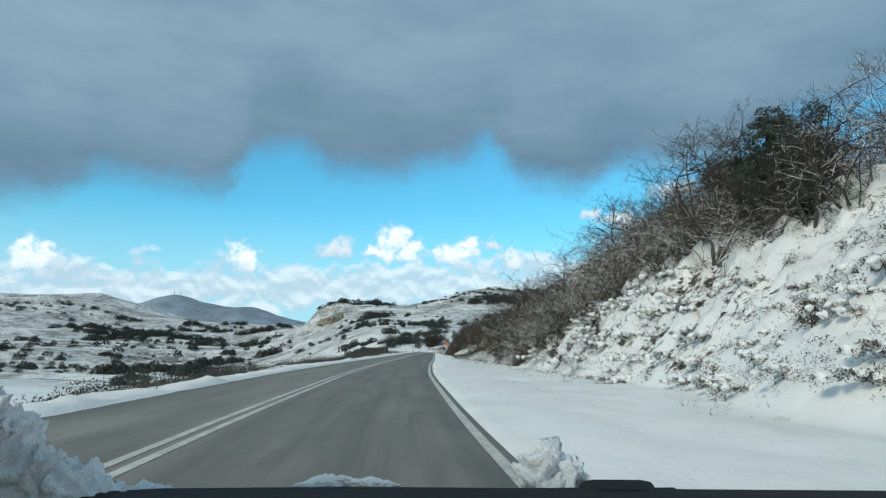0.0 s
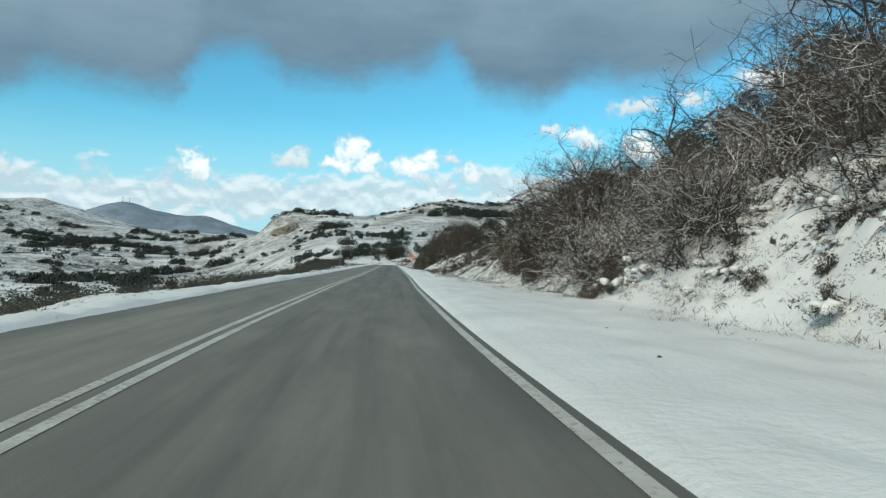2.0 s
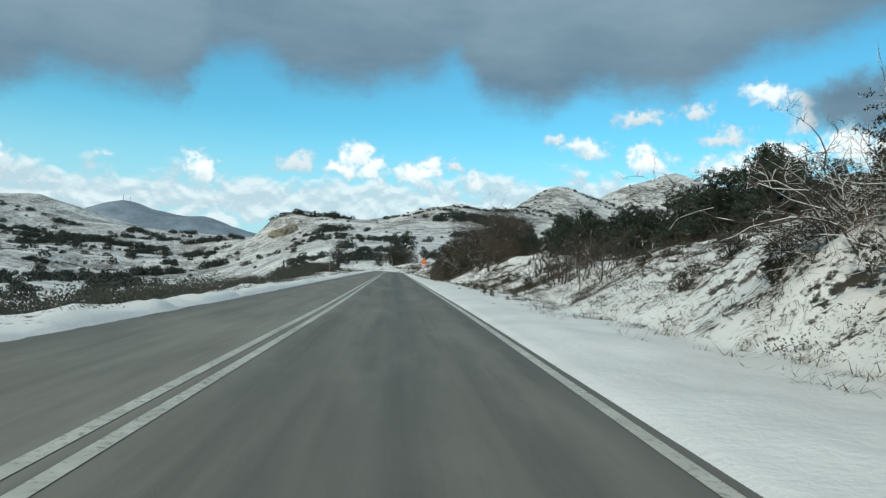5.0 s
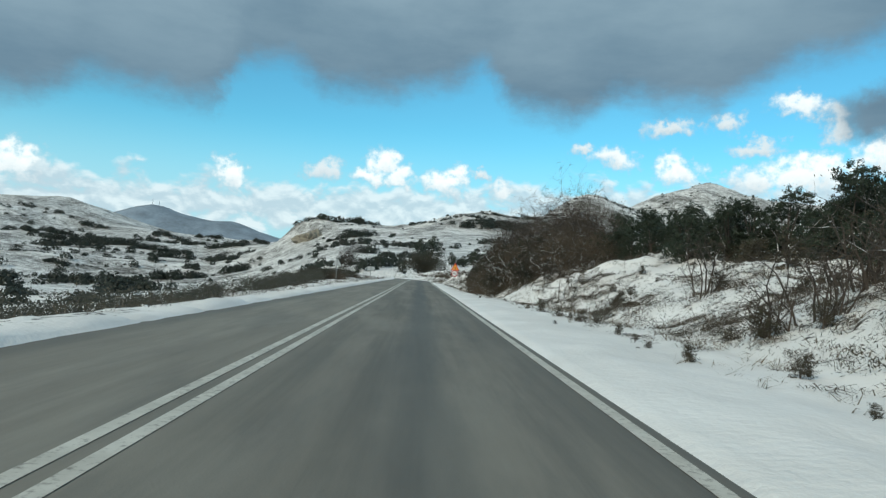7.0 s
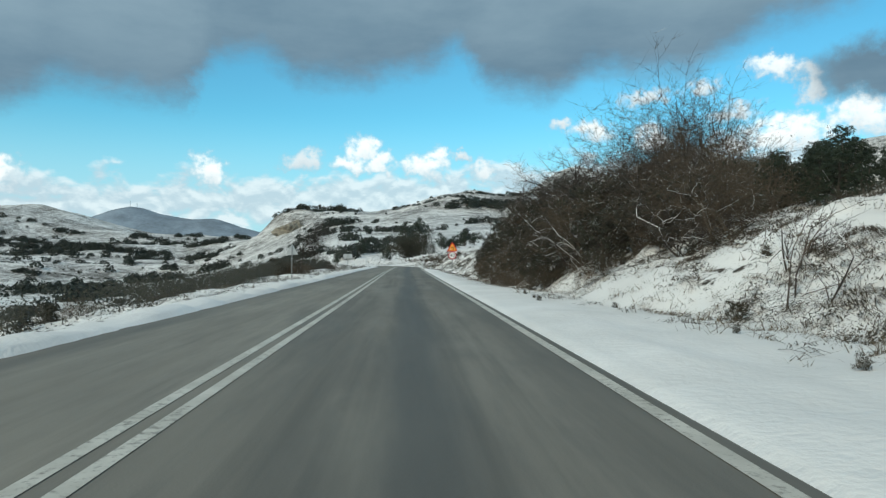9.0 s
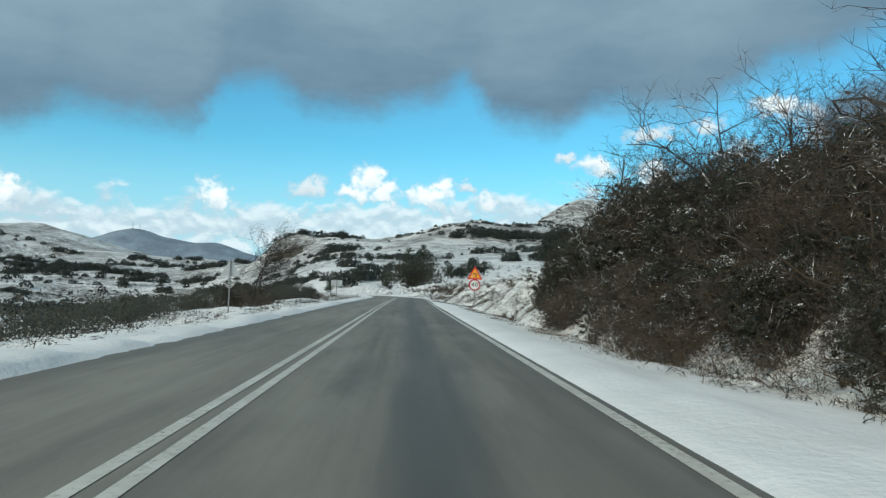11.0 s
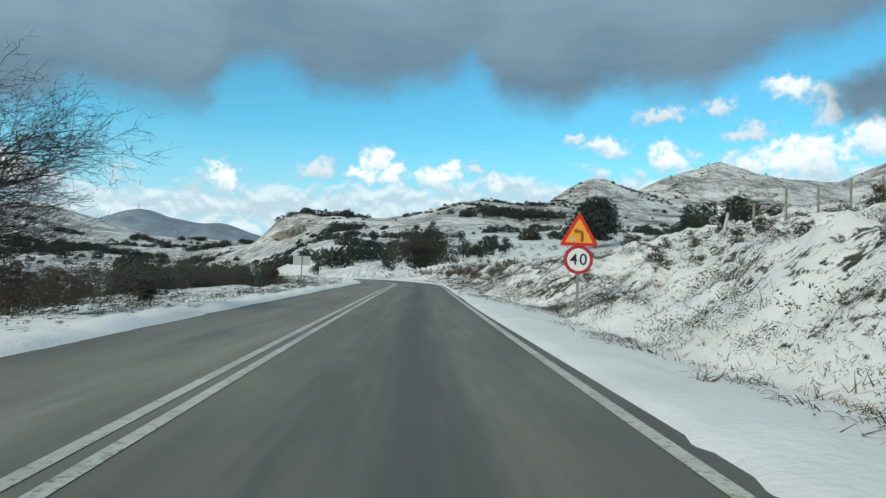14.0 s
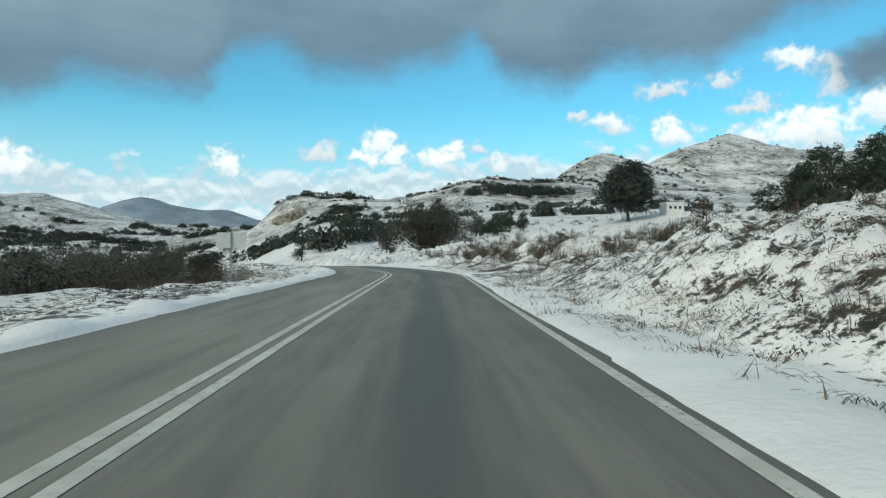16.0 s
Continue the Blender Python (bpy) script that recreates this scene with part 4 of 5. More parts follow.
# low tangle at the foot of the bank and of the thicket
strew(LADEN, 28, 11.0, 15.5, 32, 50, 0.3, 0.55)
strew(DULLS, 16, 8.2, 10.2, 42, 70, 0.18, 0.34)
strew(IVIES, 14, 8.3, 10.4, 44, 70, 0.2, 0.4)
strew(BRAMBLES, 12, 8.6, 10.8, 40, 70, 0.35, 0.6)
strew(LADEN, 14, 6.0, 7.4, 114, 146, 0.2, 0.4)
strew(DULLS, 14, 6.1, 7.3, 116, 150, 0.12, 0.24)
strew(BRAMBLES, 8, 6.4, 7.6, 110, 126, 0.3, 0.5)
strew(DULLS, 26, 7.0, 14.0, 74, 112, 0.10, 0.22)
strew(DULLS, 12, 5.0, 6.8, 66, 112, 0.05, 0.10, 0.02)
strew(IVIES, 16, 8.0, 15.0, 142, 190, 0.12, 0.24)
strew(IVIES, 18, 6.5, 8.2, 116, 136, 0.45, 0.7, 0.12)
strew(BRAMBLES, 10, 6.7, 8.2, 115, 135, 0.5, 0.75)
strew(IVIES, 18, 9.4, 13.0, 28, 46, 0.10, 0.24)
strew(DULLS, 18, 9.4, 13.0, 14, 46, 0.10, 0.2)
stand(TREES[0], 10.0, 132.5, 1.15, 40)
stand(TREES[2], 11.2, 130.5, 1.15, 200)
stand(TREES[1], 10.6, 135.0, 1.0, 310)
strew(IVIES, 12, 6.2, 7.6, 124, 138, 0.5, 0.75, 0.12)
strew(BRAMBLES, 8, 6.3, 7.6, 122, 138, 0.5, 0.75)
strew(BRAMBLES, 12, -10.5, -6.8, 194, 213, 0.5, 0.75)
strew(LOWS, 8, -13, -8.0, 196, 214, 0.7, 0.95)
strew(GREENS, 6, 9.8, 12.5, 121, 135, 0.5, 0.7, 0.2)
strew(BRAMBLES, 8, 8.5, 11.5, 112, 134, 0.9, 1.2)
strew(GREENS, 9, 11.8, 15.0, 109, 119, 0.34, 0.48, 0.2)
# brown growth round the wind-bent tree
strew(BRAMBLES, 7, -9.5, -7.2, 150, 160, 0.55, 0.8)
strew(IVIES, 4, -9.8, -8.0, 151, 158, 0.5, 0.7)

# the lone tree and the bushes round the bend
BIG = evergreen("holm_oak", "round dark holm oak standing alone in snow", "tree", 101, 10.8, 13.0, M_FAR, 2300, 22, 0.15, low=0.17)
stand_xy(BIG, 38.5, 286, 1.12, 0, 0.3)
for tx, ty, tk in ((-10.1, 267.9, 0.95), (-14.5, 262, 0.8), (-3.1, 247, 0.75), (10.8, 282.5, 1.1), (14, 284, 0.9), (18.2, 294.8, 1.1), (21, 296, 0.95), (-14, 250, 0.7), (7.3, 389.3, 1.8), (1.5, 392, 1.5)):
    stand_xy(PLACE.choice(GREENS), tx, ty, tk)
ROUND = bare_tree("bare_bush", "large round leafless grey-brown bush", "bush", 102, 5.0, 16, 4, 3, wild=0.6, thick=0.03, spread=1.3, mats=(M_DRY, M_DRY), leaves=(M_HEDGE, 14, 0.25, 0.07, 1.0))
stand_xy(ROUND, 1.7, 243, 1.35)

# wind-bent tree on the left
def windswept(seed):
    """Two bare trunks that lean and carry one-sided crowns streaming downwind."""
    rng = random.Random(seed)
    top = tagged(new("windswept_tree"), "leafless tree with its crown swept over by the wind", "tree")
    fine, tips = ([], []), []
    for bx, by, tall in ((0.0, 0.0, 1.0), (-0.35, 0.4, 0.8)):
        pts = [Vector((bx + x, by + rng.gauss(0, 0.05), z * tall)) for x, z in ((0.0, -0.4), (-0.05, 0.8), (0.02, 1.7), (0.2, 2.6), (0.5, 3.4), (0.95, 4.0))]
        stem = ([], [])
        rod(*stem, pts, [0.065 * tall, 0.06 * tall, 0.055 * tall, 0.045 * tall, 0.035 * tall, 0.016], 7)
        part("trunk", mesh_of("trunk", *stem, M_DRY), top)
        for i in range(22):
            k = rng.uniform(1.6, 5.0)
            p = pts[int(k)].lerp(pts[min(int(k) + 1, 5)], k % 1)
            d = (rng.uniform(-0.6, 1.3), rng.gauss(0, 0.6), rng.uniform(0.05, 0.8))
            grow(rng, stem, fine, tips, p, d, rng.uniform(0.95, 1.5), 0.022, 1, 5, 3, 0.5, (0.21, 0.0, 0.0))
    tagged(part("crown", mesh_of("crown", *fine, M_DRY), top), kind="stuff")
    return top


WIND = windswept(111)
stand_xy(WIND, -8.35, 154.1, 0.92, 0)

# ---------------------------------------------------------------- far heath: shrubs as one mass
rs = np.random.RandomState(4)


def blob_mass(xs, ys, sizes, name, label, mat, m=9, per=7, leaf=0.2):
    """Low domes of outward-facing leaves, lumpy and wider than tall."""
    V, Fc, n = [], [], 0
    zs = land(xs, ys)
    count = m * per
    for x, y, z, k in zip(xs, ys, zs, sizes):
        d = rs.normal(0, 1, (count, 3))
        d /= np.linalg.norm(d, axis=1)[:, None]
        d[:, 2] = np.abs(d[:, 2]) - 0.15
        lump = 1 + 0.22 * np.sin(d[:, 0] * 5.1 + x) * np.sin(d[:, 1] * 4.3 + y) + 0.15 * np.sin(d[:, 2] * 7.7 + x + y)
        P = d * (lump * rs.uniform(0.72, 1.06, count))[:, None] * (k * 0.58, k * 0.58, k * 0.62) + (x, y, z + k * 0.08)
        nrm = d + rs.normal(0, 0.45, (count, 3))
        nrm /= np.linalg.norm(nrm, axis=1)[:, None]
        a = np.cross(nrm, rs.normal(0, 1, (count, 3)))
        a *= (leaf * k * rs.uniform(0.6, 1.3, count) / np.linalg.norm(a, axis=1))[:, None]
        b = np.cross(nrm, a) * 0.6
        V.append(np.stack([P - a, P + b, P + a, P - b], 1).reshape(-1, 3))
        Fc.append(np.arange(n, n + count * 4).reshape(-1, 4))
        n += count * 4
    return tagged(new(name, mesh_of(name, np.concatenate(V), np.concatenate(Fc), mat)), label, "scrub", kind="stuff")


def scatter(count, x0, x1, y0, y1, thresh, freq, seed, keep=None):
    f = Field(seed)
    xs, ys = rs.uniform(x0, x1, count * 12), rs.uniform(y0, y1, count * 12)
    ok = f.fbm(xs * freq, ys * freq * 1.0, 3) > thresh
    if keep is not None:
        ok &= keep(xs, ys)
    return xs[ok][:count], ys[ok][:count]


clear_of_road = lambda x, y: np.abs(road_frame(x, y)[0]) > 34
hx, hy = scatter(950, -420, 520, 420, 1150, 0.27, 0.016, 41, clear_of_road)
blob_mass(hx, hy, rs.uniform(1.8, 5.2, len(hx)), "heath_scrub", "dark evergreen scrub scattered over the snowy hills", M_FAR, 9, 14, 0.11)


def wood(places, name, label, per=15):
    """Clumps of bushes: middle, width and height of each."""
    wr = random.Random(len(name))
    xs_, ys_, ks_ = [], [], []
    for cx_, cy_, w_, h_ in places:
        h_ = min(h_ * 1.2, 10.0)
        w_ = w_ * 1.2
        deep = max(3.0, 0.3 * w_)
        for i in range(max(2, int(1.7 * w_ / h_ + w_ * deep / (h_ * h_) * 0.9))):
            xs_.append(cx_ + wr.uniform(-0.46, 0.46) * w_), ys_.append(cy_ + wr.uniform(-0.2, 0.8) * deep), ks_.append(h_ * wr.uniform(0.65, 1.2))
    return blob_mass(np.array(xs_), np.array(ys_), ks_, name, label, M_FAR, 16, per, 0.075)


wood([(-137, 314, 11, 6.0), (-105, 256, 9, 5.5), (-112, 283, 10, 3.6), (-209, 525, 32, 12), (-190, 540, 20, 9), (-108, 346, 14, 8), (-130, 420, 22, 8), (-186, 617, 31, 12),
      (-154, 673, 24, 10), (-163, 627, 6, 5.8), (-72, 234, 7, 3.3), (-298, 669, 19, 3.3), (-192, 710, 8, 4.4), (-205, 725, 13, 5.7), (-140, 704, 8, 6.5)],
     "valley_scrub", "dark evergreen thickets in the snowy valley", 20)
wood([(-250, 824, 29, 8), (-199, 779, 21, 9), (-172, 765, 18, 7), (-366, 1324, 43, 10), (-252, 1244, 17, 9), (-403, 938, 71, 14), (-379, 847, 50, 8), (-322, 881, 61, 9), (-481, 974, 25, 10),
      (-275, 822, 23, 5), (-340, 1129, 41, 9), (-223, 977, 11, 7), (-243, 985, 47, 8), (-531, 1248, 42, 12), (-454, 1010, 61, 14), (-274, 891, 35, 9), (-391, 1199, 54, 12), (-275, 1294, 19, 10)],
     "terrace_scrub", "dark hedges along snowy terraces across the valley")
# low walls and banks that edge the terraces
terrace_rng = random.Random(31)
tx_, ty_, tk_ = [], [], []
for cx_, cy_, ln, lie in ((-330, 700, 150, 0.05), (-300, 760, 130, -0.04), (-250, 680, 90, 0.10), (-390, 880, 120, -0.02), (-210, 850, 70, 0.06), (-150, 560, 60, 0.15), (-230, 600, 70, -0.08)):
    for i in range(int(ln / 1.6)):
        q_ = terrace_rng.uniform(-0.5, 0.5) * ln
        tx_.append(cx_ + q_), ty_.append(cy_ + q_ * lie + terrace_rng.gauss(0, 0.6)), tk_.append(terrace_rng.uniform(0.7, 2.0))
blob_mass(np.array(tx_), np.array(ty_), tk_, "terrace_bank", "thin dark scrub along the field terraces", M_FAR, 6, 7, 0.16)

# the unbroken hedge below the road, and the scrub before the bend
hs = rs.uniform(14, 206, 9000)
hu = np.where(hs < 152, -rs.uniform(6.6, 12.0, len(hs)), -rs.uniform(9.6, 18, len(hs)))
ok = ((hs < 150) & (N2.fbm(hs * 0.09, hu * 0.25, 3) > -0.2)) | (hs > 170)
ok &= ~((hs > 136) & (hs < 152) & (hu > -8.4))
hs, hu = hs[ok], hu[ok]
hk = np.clip(np.searchsorted(ALONG, hs), 0, len(ALONG) - 1)
hp = LINE[hk] + RIGHT[hk] * hu[:, None]
htop = np.where(hs < 152, np.interp(hs, [14, 65, 110], [0.5, 0.6, 0.95]) + 0.5 * N1.fbm(hs * 0.2, hu * 0.3, 3), 1.75 + 0.8 * N1.fbm(hs * 0.16, hu * 0.25, 3))
hz_ = land(hp[:, 0], hp[:, 1]) + rs.uniform(0.05, 1, len(hs)) ** 0.7 * np.maximum(htop, 0.3)
HV, HF = leaf_cloud(rs, np.c_[hp, hz_], 24, 0.26, 0.05, facing=np.tile((0.25, -0.45, 0.8), (len(hp), 1)))
tagged(new("hedge", mesh_of("hedge", HV, HF, M_HEDGE)), "low brown-green scrub hedge along the road edge", "hedge", kind="stuff")
wx_, wy_ = scatter(430, -1100, -150, 420, 1350, 0.2, 0.008, 47)
blob_mass(wx_, wy_, rs.uniform(4, 10, len(wx_)), "far_wood", "dark woods on distant snowy slopes", M_FAR, 10, 16, 0.10)
wood([(-12, 258, 4, 3.5), (-8, 274, 5, 4.0), (-6, 294, 6, 4.0), (7, 349, 9, 5.7), (13, 296, 6, 3.0), (23, 332, 7, 4.1), (53, 410, 18, 5.5), (-25, 303, 6, 2.5), (-16, 276, 5, 2.0), (-2, 325, 6, 2.8),
      (56, 567, 17, 7), (121, 515, 22, 4.6), (67, 734, 68, 8), (100, 738, 50, 8), (-53, 649, 32, 8), (-94, 797, 20, 8), (-74, 799, 28, 8), (-52, 806, 20, 7), (-3, 803, 10, 5), (-34, 330, 9, 4.0), (-20, 350, 8, 4.5)],
     "slope_scrub", "dark evergreen clumps on the snowy slope past the bend")
vr = random.Random(12)
BEND_CLUMPS = [(-118, 797, 16), (-100, 796, 26), (-78, 798, 34), (-50, 806, 18), (36, 790, 50), (90, 812, 70), (140, 836, 60), (60, 760, 30), (180, 900, 60)]
BEND_CLUMPS += [(68, 777, 26), (76, 763, 26), (84, 749, 28), (92, 737, 26), (99, 724, 26), (95, 680, 22), (88, 610, 20), (81, 547, 18), (70, 470, 14), (59, 399, 12), (64, 408, 10), (-8, 275, 8), (-6, 335, 10), (2, 338, 8)]
ex, ey, ek = [], [], []
for cx_, cy_, ln in BEND_CLUMPS:
    for i in range(max(4, int(ln / 1.5))):
        q_ = vr.uniform(-0.5, 0.5) * ln
        ex.append(cx_ + q_ + vr.gauss(0, 0.8)), ey.append(cy_ + vr.gauss(0, 2.5)), ek.append(vr.uniform(2.4, 4.6))
blob_mass(np.array(ex), np.array(ey), ek, "bend_scrub", "dark evergreen bushes beyond the bend", M_FAR, 16, 24, 0.05)
nx, ny = rs.uniform(-5, 75, 260), rs.uniform(226, 350, 260)
blob_mass(nx, ny, rs.uniform(0.3, 1.3, 260), "field_scrub", "small dark tufts scattered over the snowy field", M_FAR, 8, 10, 0.08)
sx, sy = rs.uniform(-300, 900, 500), rs.uniform(400, 1400, 500)
blob_mass(sx, sy, rs.uniform(1.5, 3.5, 500), "lone_scrub", "single small bushes dotted over the snow", M_FAR)

# low scrub poking through the snow of the bank
qs = rs.uniform(0, 205, 3800)
qu = np.interp(qs, S_AT, FOOT) + rs.exponential(3.0, len(qs)) + 0.1
ok = (qu < 24) & (N2.fbm(qu * 0.45, qs * 0.3, 3) > -0.05)
qs, qu = qs[ok], qu[ok]
qk = np.clip(np.searchsorted(ALONG, qs), 0, len(ALONG) - 1)
qp = LINE[qk] + RIGHT[qk] * qu[:, None]
qz = land(qp[:, 0], qp[:, 1])
cen = np.repeat(np.c_[qp, qz + 0.03], 5, 0) + rs.normal(0, 0.16, (len(qs) * 5, 3)) * (1, 1, 0.35)
LV, LF = leaf_cloud(rs, cen, 12, 0.085, 0.034, 0.5, 0.16)
tagged(new("low_scrub", mesh_of("low_scrub", LV, LF, M_SCRUB)), "dark heather tufts half buried in snow", "scrub", kind="stuff")

# dead bracken and grass combed flat by the snow
def bracken(name, label, count, s0, s1, spread_u, blades, length, lift, low=-0.04, offset=0.2):
    cs = rs.uniform(s0, s1, count * 3)
    cu_ = np.interp(cs, S_AT, FOOT) + offset + rs.gamma(1.7, spread_u * 0.7, len(cs))
    ok_ = (cu_ < 22) & (N1.fbm(cu_ * 0.55, cs * 0.5, 3) > low)
    cs, cu_ = cs[ok_][:count], cu_[ok_][:count]
    ck = np.clip(np.searchsorted(ALONG, cs), 0, len(ALONG) - 1)
    cp = LINE[ck] + RIGHT[ck] * cu_[:, None]
    n = len(cs) * blades
    base = np.repeat(cp, blades, 0) + rs.normal(0, 0.13, (n, 2))
    lie = np.repeat(rs.normal(3.5, 1.3, len(cs)), blades) + rs.normal(0, 0.55, n)
    ln = length * rs.uniform(0.4, 1.2, n) * np.repeat(rs.uniform(0.6, 1.3, len(cs)), blades)
    way_ = np.stack([np.cos(lie), np.sin(lie)], 1)
    side_ = np.stack([-way_[:, 1], way_[:, 0]], 1) * rs.uniform(0.003, 0.008, n)[:, None]
    hz2 = lift * rs.uniform(0.3, 1.3, n)
    rows = []
    for f_, up in ((0.0, 0.0), (0.45, 1.0), (1.0, 0.55)):
        q2 = base + way_ * (ln * f_)[:, None]
        z2 = land(q2[:, 0], q2[:, 1]) + hz2 * up + 0.005
        w_ = 1.0 - 0.75 * f_
        rows.append(np.c_[q2 - side_ * w_, z2])
        rows.append(np.c_[q2 + side_ * w_, z2 + 0.004])
    V_ = np.stack(rows, 1).reshape(-1, 3)
    k = np.arange(n)[:, None] * 6
    F_ = np.concatenate([k + (0, 1, 3, 2), k + (2, 3, 5, 4)])
    return tagged(new(name, mesh_of(name, V_, F_, M_BRACKEN)), label, "bracken", kind="stuff")


bracken("bracken", "flattened dead bracken fronds lying on snowy bank", 1900, 62, 208, 4.0, 22, 0.3, 0.08, 0.08)
bracken("bank_bracken", "brown grass tussocks bent over on the snowy slope", 950, 72, 142, 3.6, 22, 0.26, 0.10, -0.02)
bracken("verge_grass", "sparse dead grass poking out of the snowy verge", 420, 66, 206, 0.8, 12, 0.20, 0.06, -0.15, -1.3)
bracken("tall_bracken", "brown dead bracken standing beside the bend", 240, 183, 214, 2.6, 34, 0.45, 0.5, 0.05, 2.5)
bracken("bank_grass", "dead grass hanging down the steep snowy bank", 350, 4, 70, 3.0, 20, 0.28, 0.06, 0.05)

# larger heather cushions on the first bank
bs = np.r_[rs.uniform(4, 75, 420), rs.uniform(75, 205, 1000)]
bu = np.interp(bs, S_AT, FOOT) + rs.uniform(0.2, 9.5, len(bs))
bs, bu = np.r_[bs, rs.uniform(8, 205, 420)], np.r_[bu, -rs.uniform(3.3, 7.8, 420)]
bk_ = np.clip(np.searchsorted(ALONG, bs), 0, len(ALONG) - 1)
bp = LINE[bk_] + RIGHT[bk_] * bu[:, None]
bz = land(bp[:, 0], bp[:, 1])
bc = np.repeat(np.c_[bp, bz + 0.05], 8, 0) + rs.normal(0, 0.2, (len(bs) * 8, 3)) * (1, 1, 0.5)
LV, LF = leaf_cloud(rs, bc, 12, 0.07, 0.03, 0.6, 0.35)
tagged(new("heather", mesh_of("heather", LV, LF, M_SCRUB)), "dark heather cushions breaking through bank snow", "scrub", kind="stuff")

# ---------------------------------------------------------------- dead grass on the bank
tu, ts = [], []
while len(tu) < 7000:
    s_ = rs.uniform(0, 205)
    f_ = np.interp(s_, S_AT, FOOT)
    q_ = rs.rand()
    u_ = f_ + rs.exponential(2.6) - 0.3 if q_ < 0.79 else (-rs.uniform(3.4, 8) if q_ < 0.94 else f_ - rs.uniform(0, 1.6))
    if u_ < 22 and N3.fbm(np.array([u_ * 0.5]), np.array([s_ * 0.3]), 3)[0] > -0.12:
        tu.append(u_), ts.append(s_)
k_ = np.clip(np.searchsorted(ALONG, ts), 0, len(ALONG) - 1)
P_ = LINE[k_] + RIGHT[k_] * np.array(tu)[:, None]
Z_ = land(P_[:, 0], P_[:, 1])
per = 9
n_ = len(P_) * per
B = np.repeat(np.c_[P_, Z_ - 0.02], per, 0) + rs.normal(0, 0.09, (n_, 3)) * (1, 1, 0)
lean = rs.normal(0, 0.16, (n_, 3)) * (1, 1, 0) + (0.05, -0.03, 0)
hgt = rs.uniform(0.04, 0.18, n_)[:, None] * np.repeat(rs.uniform(0.5, 1.4, len(P_)), per)[:, None]
wid = rs.normal(0, 0.005, (n_, 3)) * (1, 1, 0)
T_ = B + lean + hgt * (0, 0, 1)
GV = np.stack([B - wid, B + wid, T_], 1).reshape(-1, 3)
tagged(new("dead_grass", mesh_of("dead_grass", GV, np.arange(n_ * 3).reshape(-1, 3), M_GRASS)), "tufts of dead grass poking through the snow", "grass", kind="stuff")

# ---------------------------------------------------------------- road signs


def cylinder(r, z0, z1, x=0.0, y=0.0, sides=16):
    bm = bmesh.new()
    bmesh.ops.create_cone(bm, cap_ends=True, segments=sides, radius1=r, radius2=r, depth=z1 - z0, matrix=Matrix.Translation((x, y, (z0 + z1) / 2)))
    return bm


def linked(name, bm, mat, parent, label=""):
    me = bpy.data.meshes.new(name)
    bm.to_mesh(me)
    bm.free()
    me.materials.append(mat)
    return part(name, me, parent, label)


def prism(points, y0, y1):
    """An upright plate: points in x and z, from y0 to y1."""
    bm = bmesh.new()
    a = [bm.verts.new((x, y0, z)) for x, z in points]
    b = [bm.verts.new((x, y1, z)) for x, z in points]
    bm.faces.new(a)
    bm.faces.new(b[::-1])
    for i in range(len(a)):
        j = (i + 1) % len(a)
        bm.faces.new((a[j], a[i], b[i], b[j]))
    bmesh.ops.recalc_face_normals(bm, faces=bm.faces)
    return bm


def rounded(points, r, n=5):
    out = []
    for i, p in enumerate(points):
        p, a, b = Vector(p), Vector(points[i - 1]), Vector(points[(i + 1) % len(points)])
        da, db = (a - p).normalized(), (b - p).normalized()
        h = r / math.tan(da.angle(db) / 2)
        for k in range(n + 1):
            t = k / n
            q = (p + da * h) * (1 - t) ** 2 + p * 2 * t * (1 - t) + (p + db * h) * t ** 2
            out.append((q.x, q.y))
    return out


def triangle(side, zc, r):
    h = side * math.sqrt(3) / 2
    return rounded([(-side / 2, zc - h / 3), (side / 2, zc - h / 3), (0, zc + h * 2 / 3)], r)


def ring(r, zc, n=40):
    return [(r * math.cos(2 * math.pi * i / n), zc + r * math.sin(2 * math.pi * i / n)) for i in range(n)]


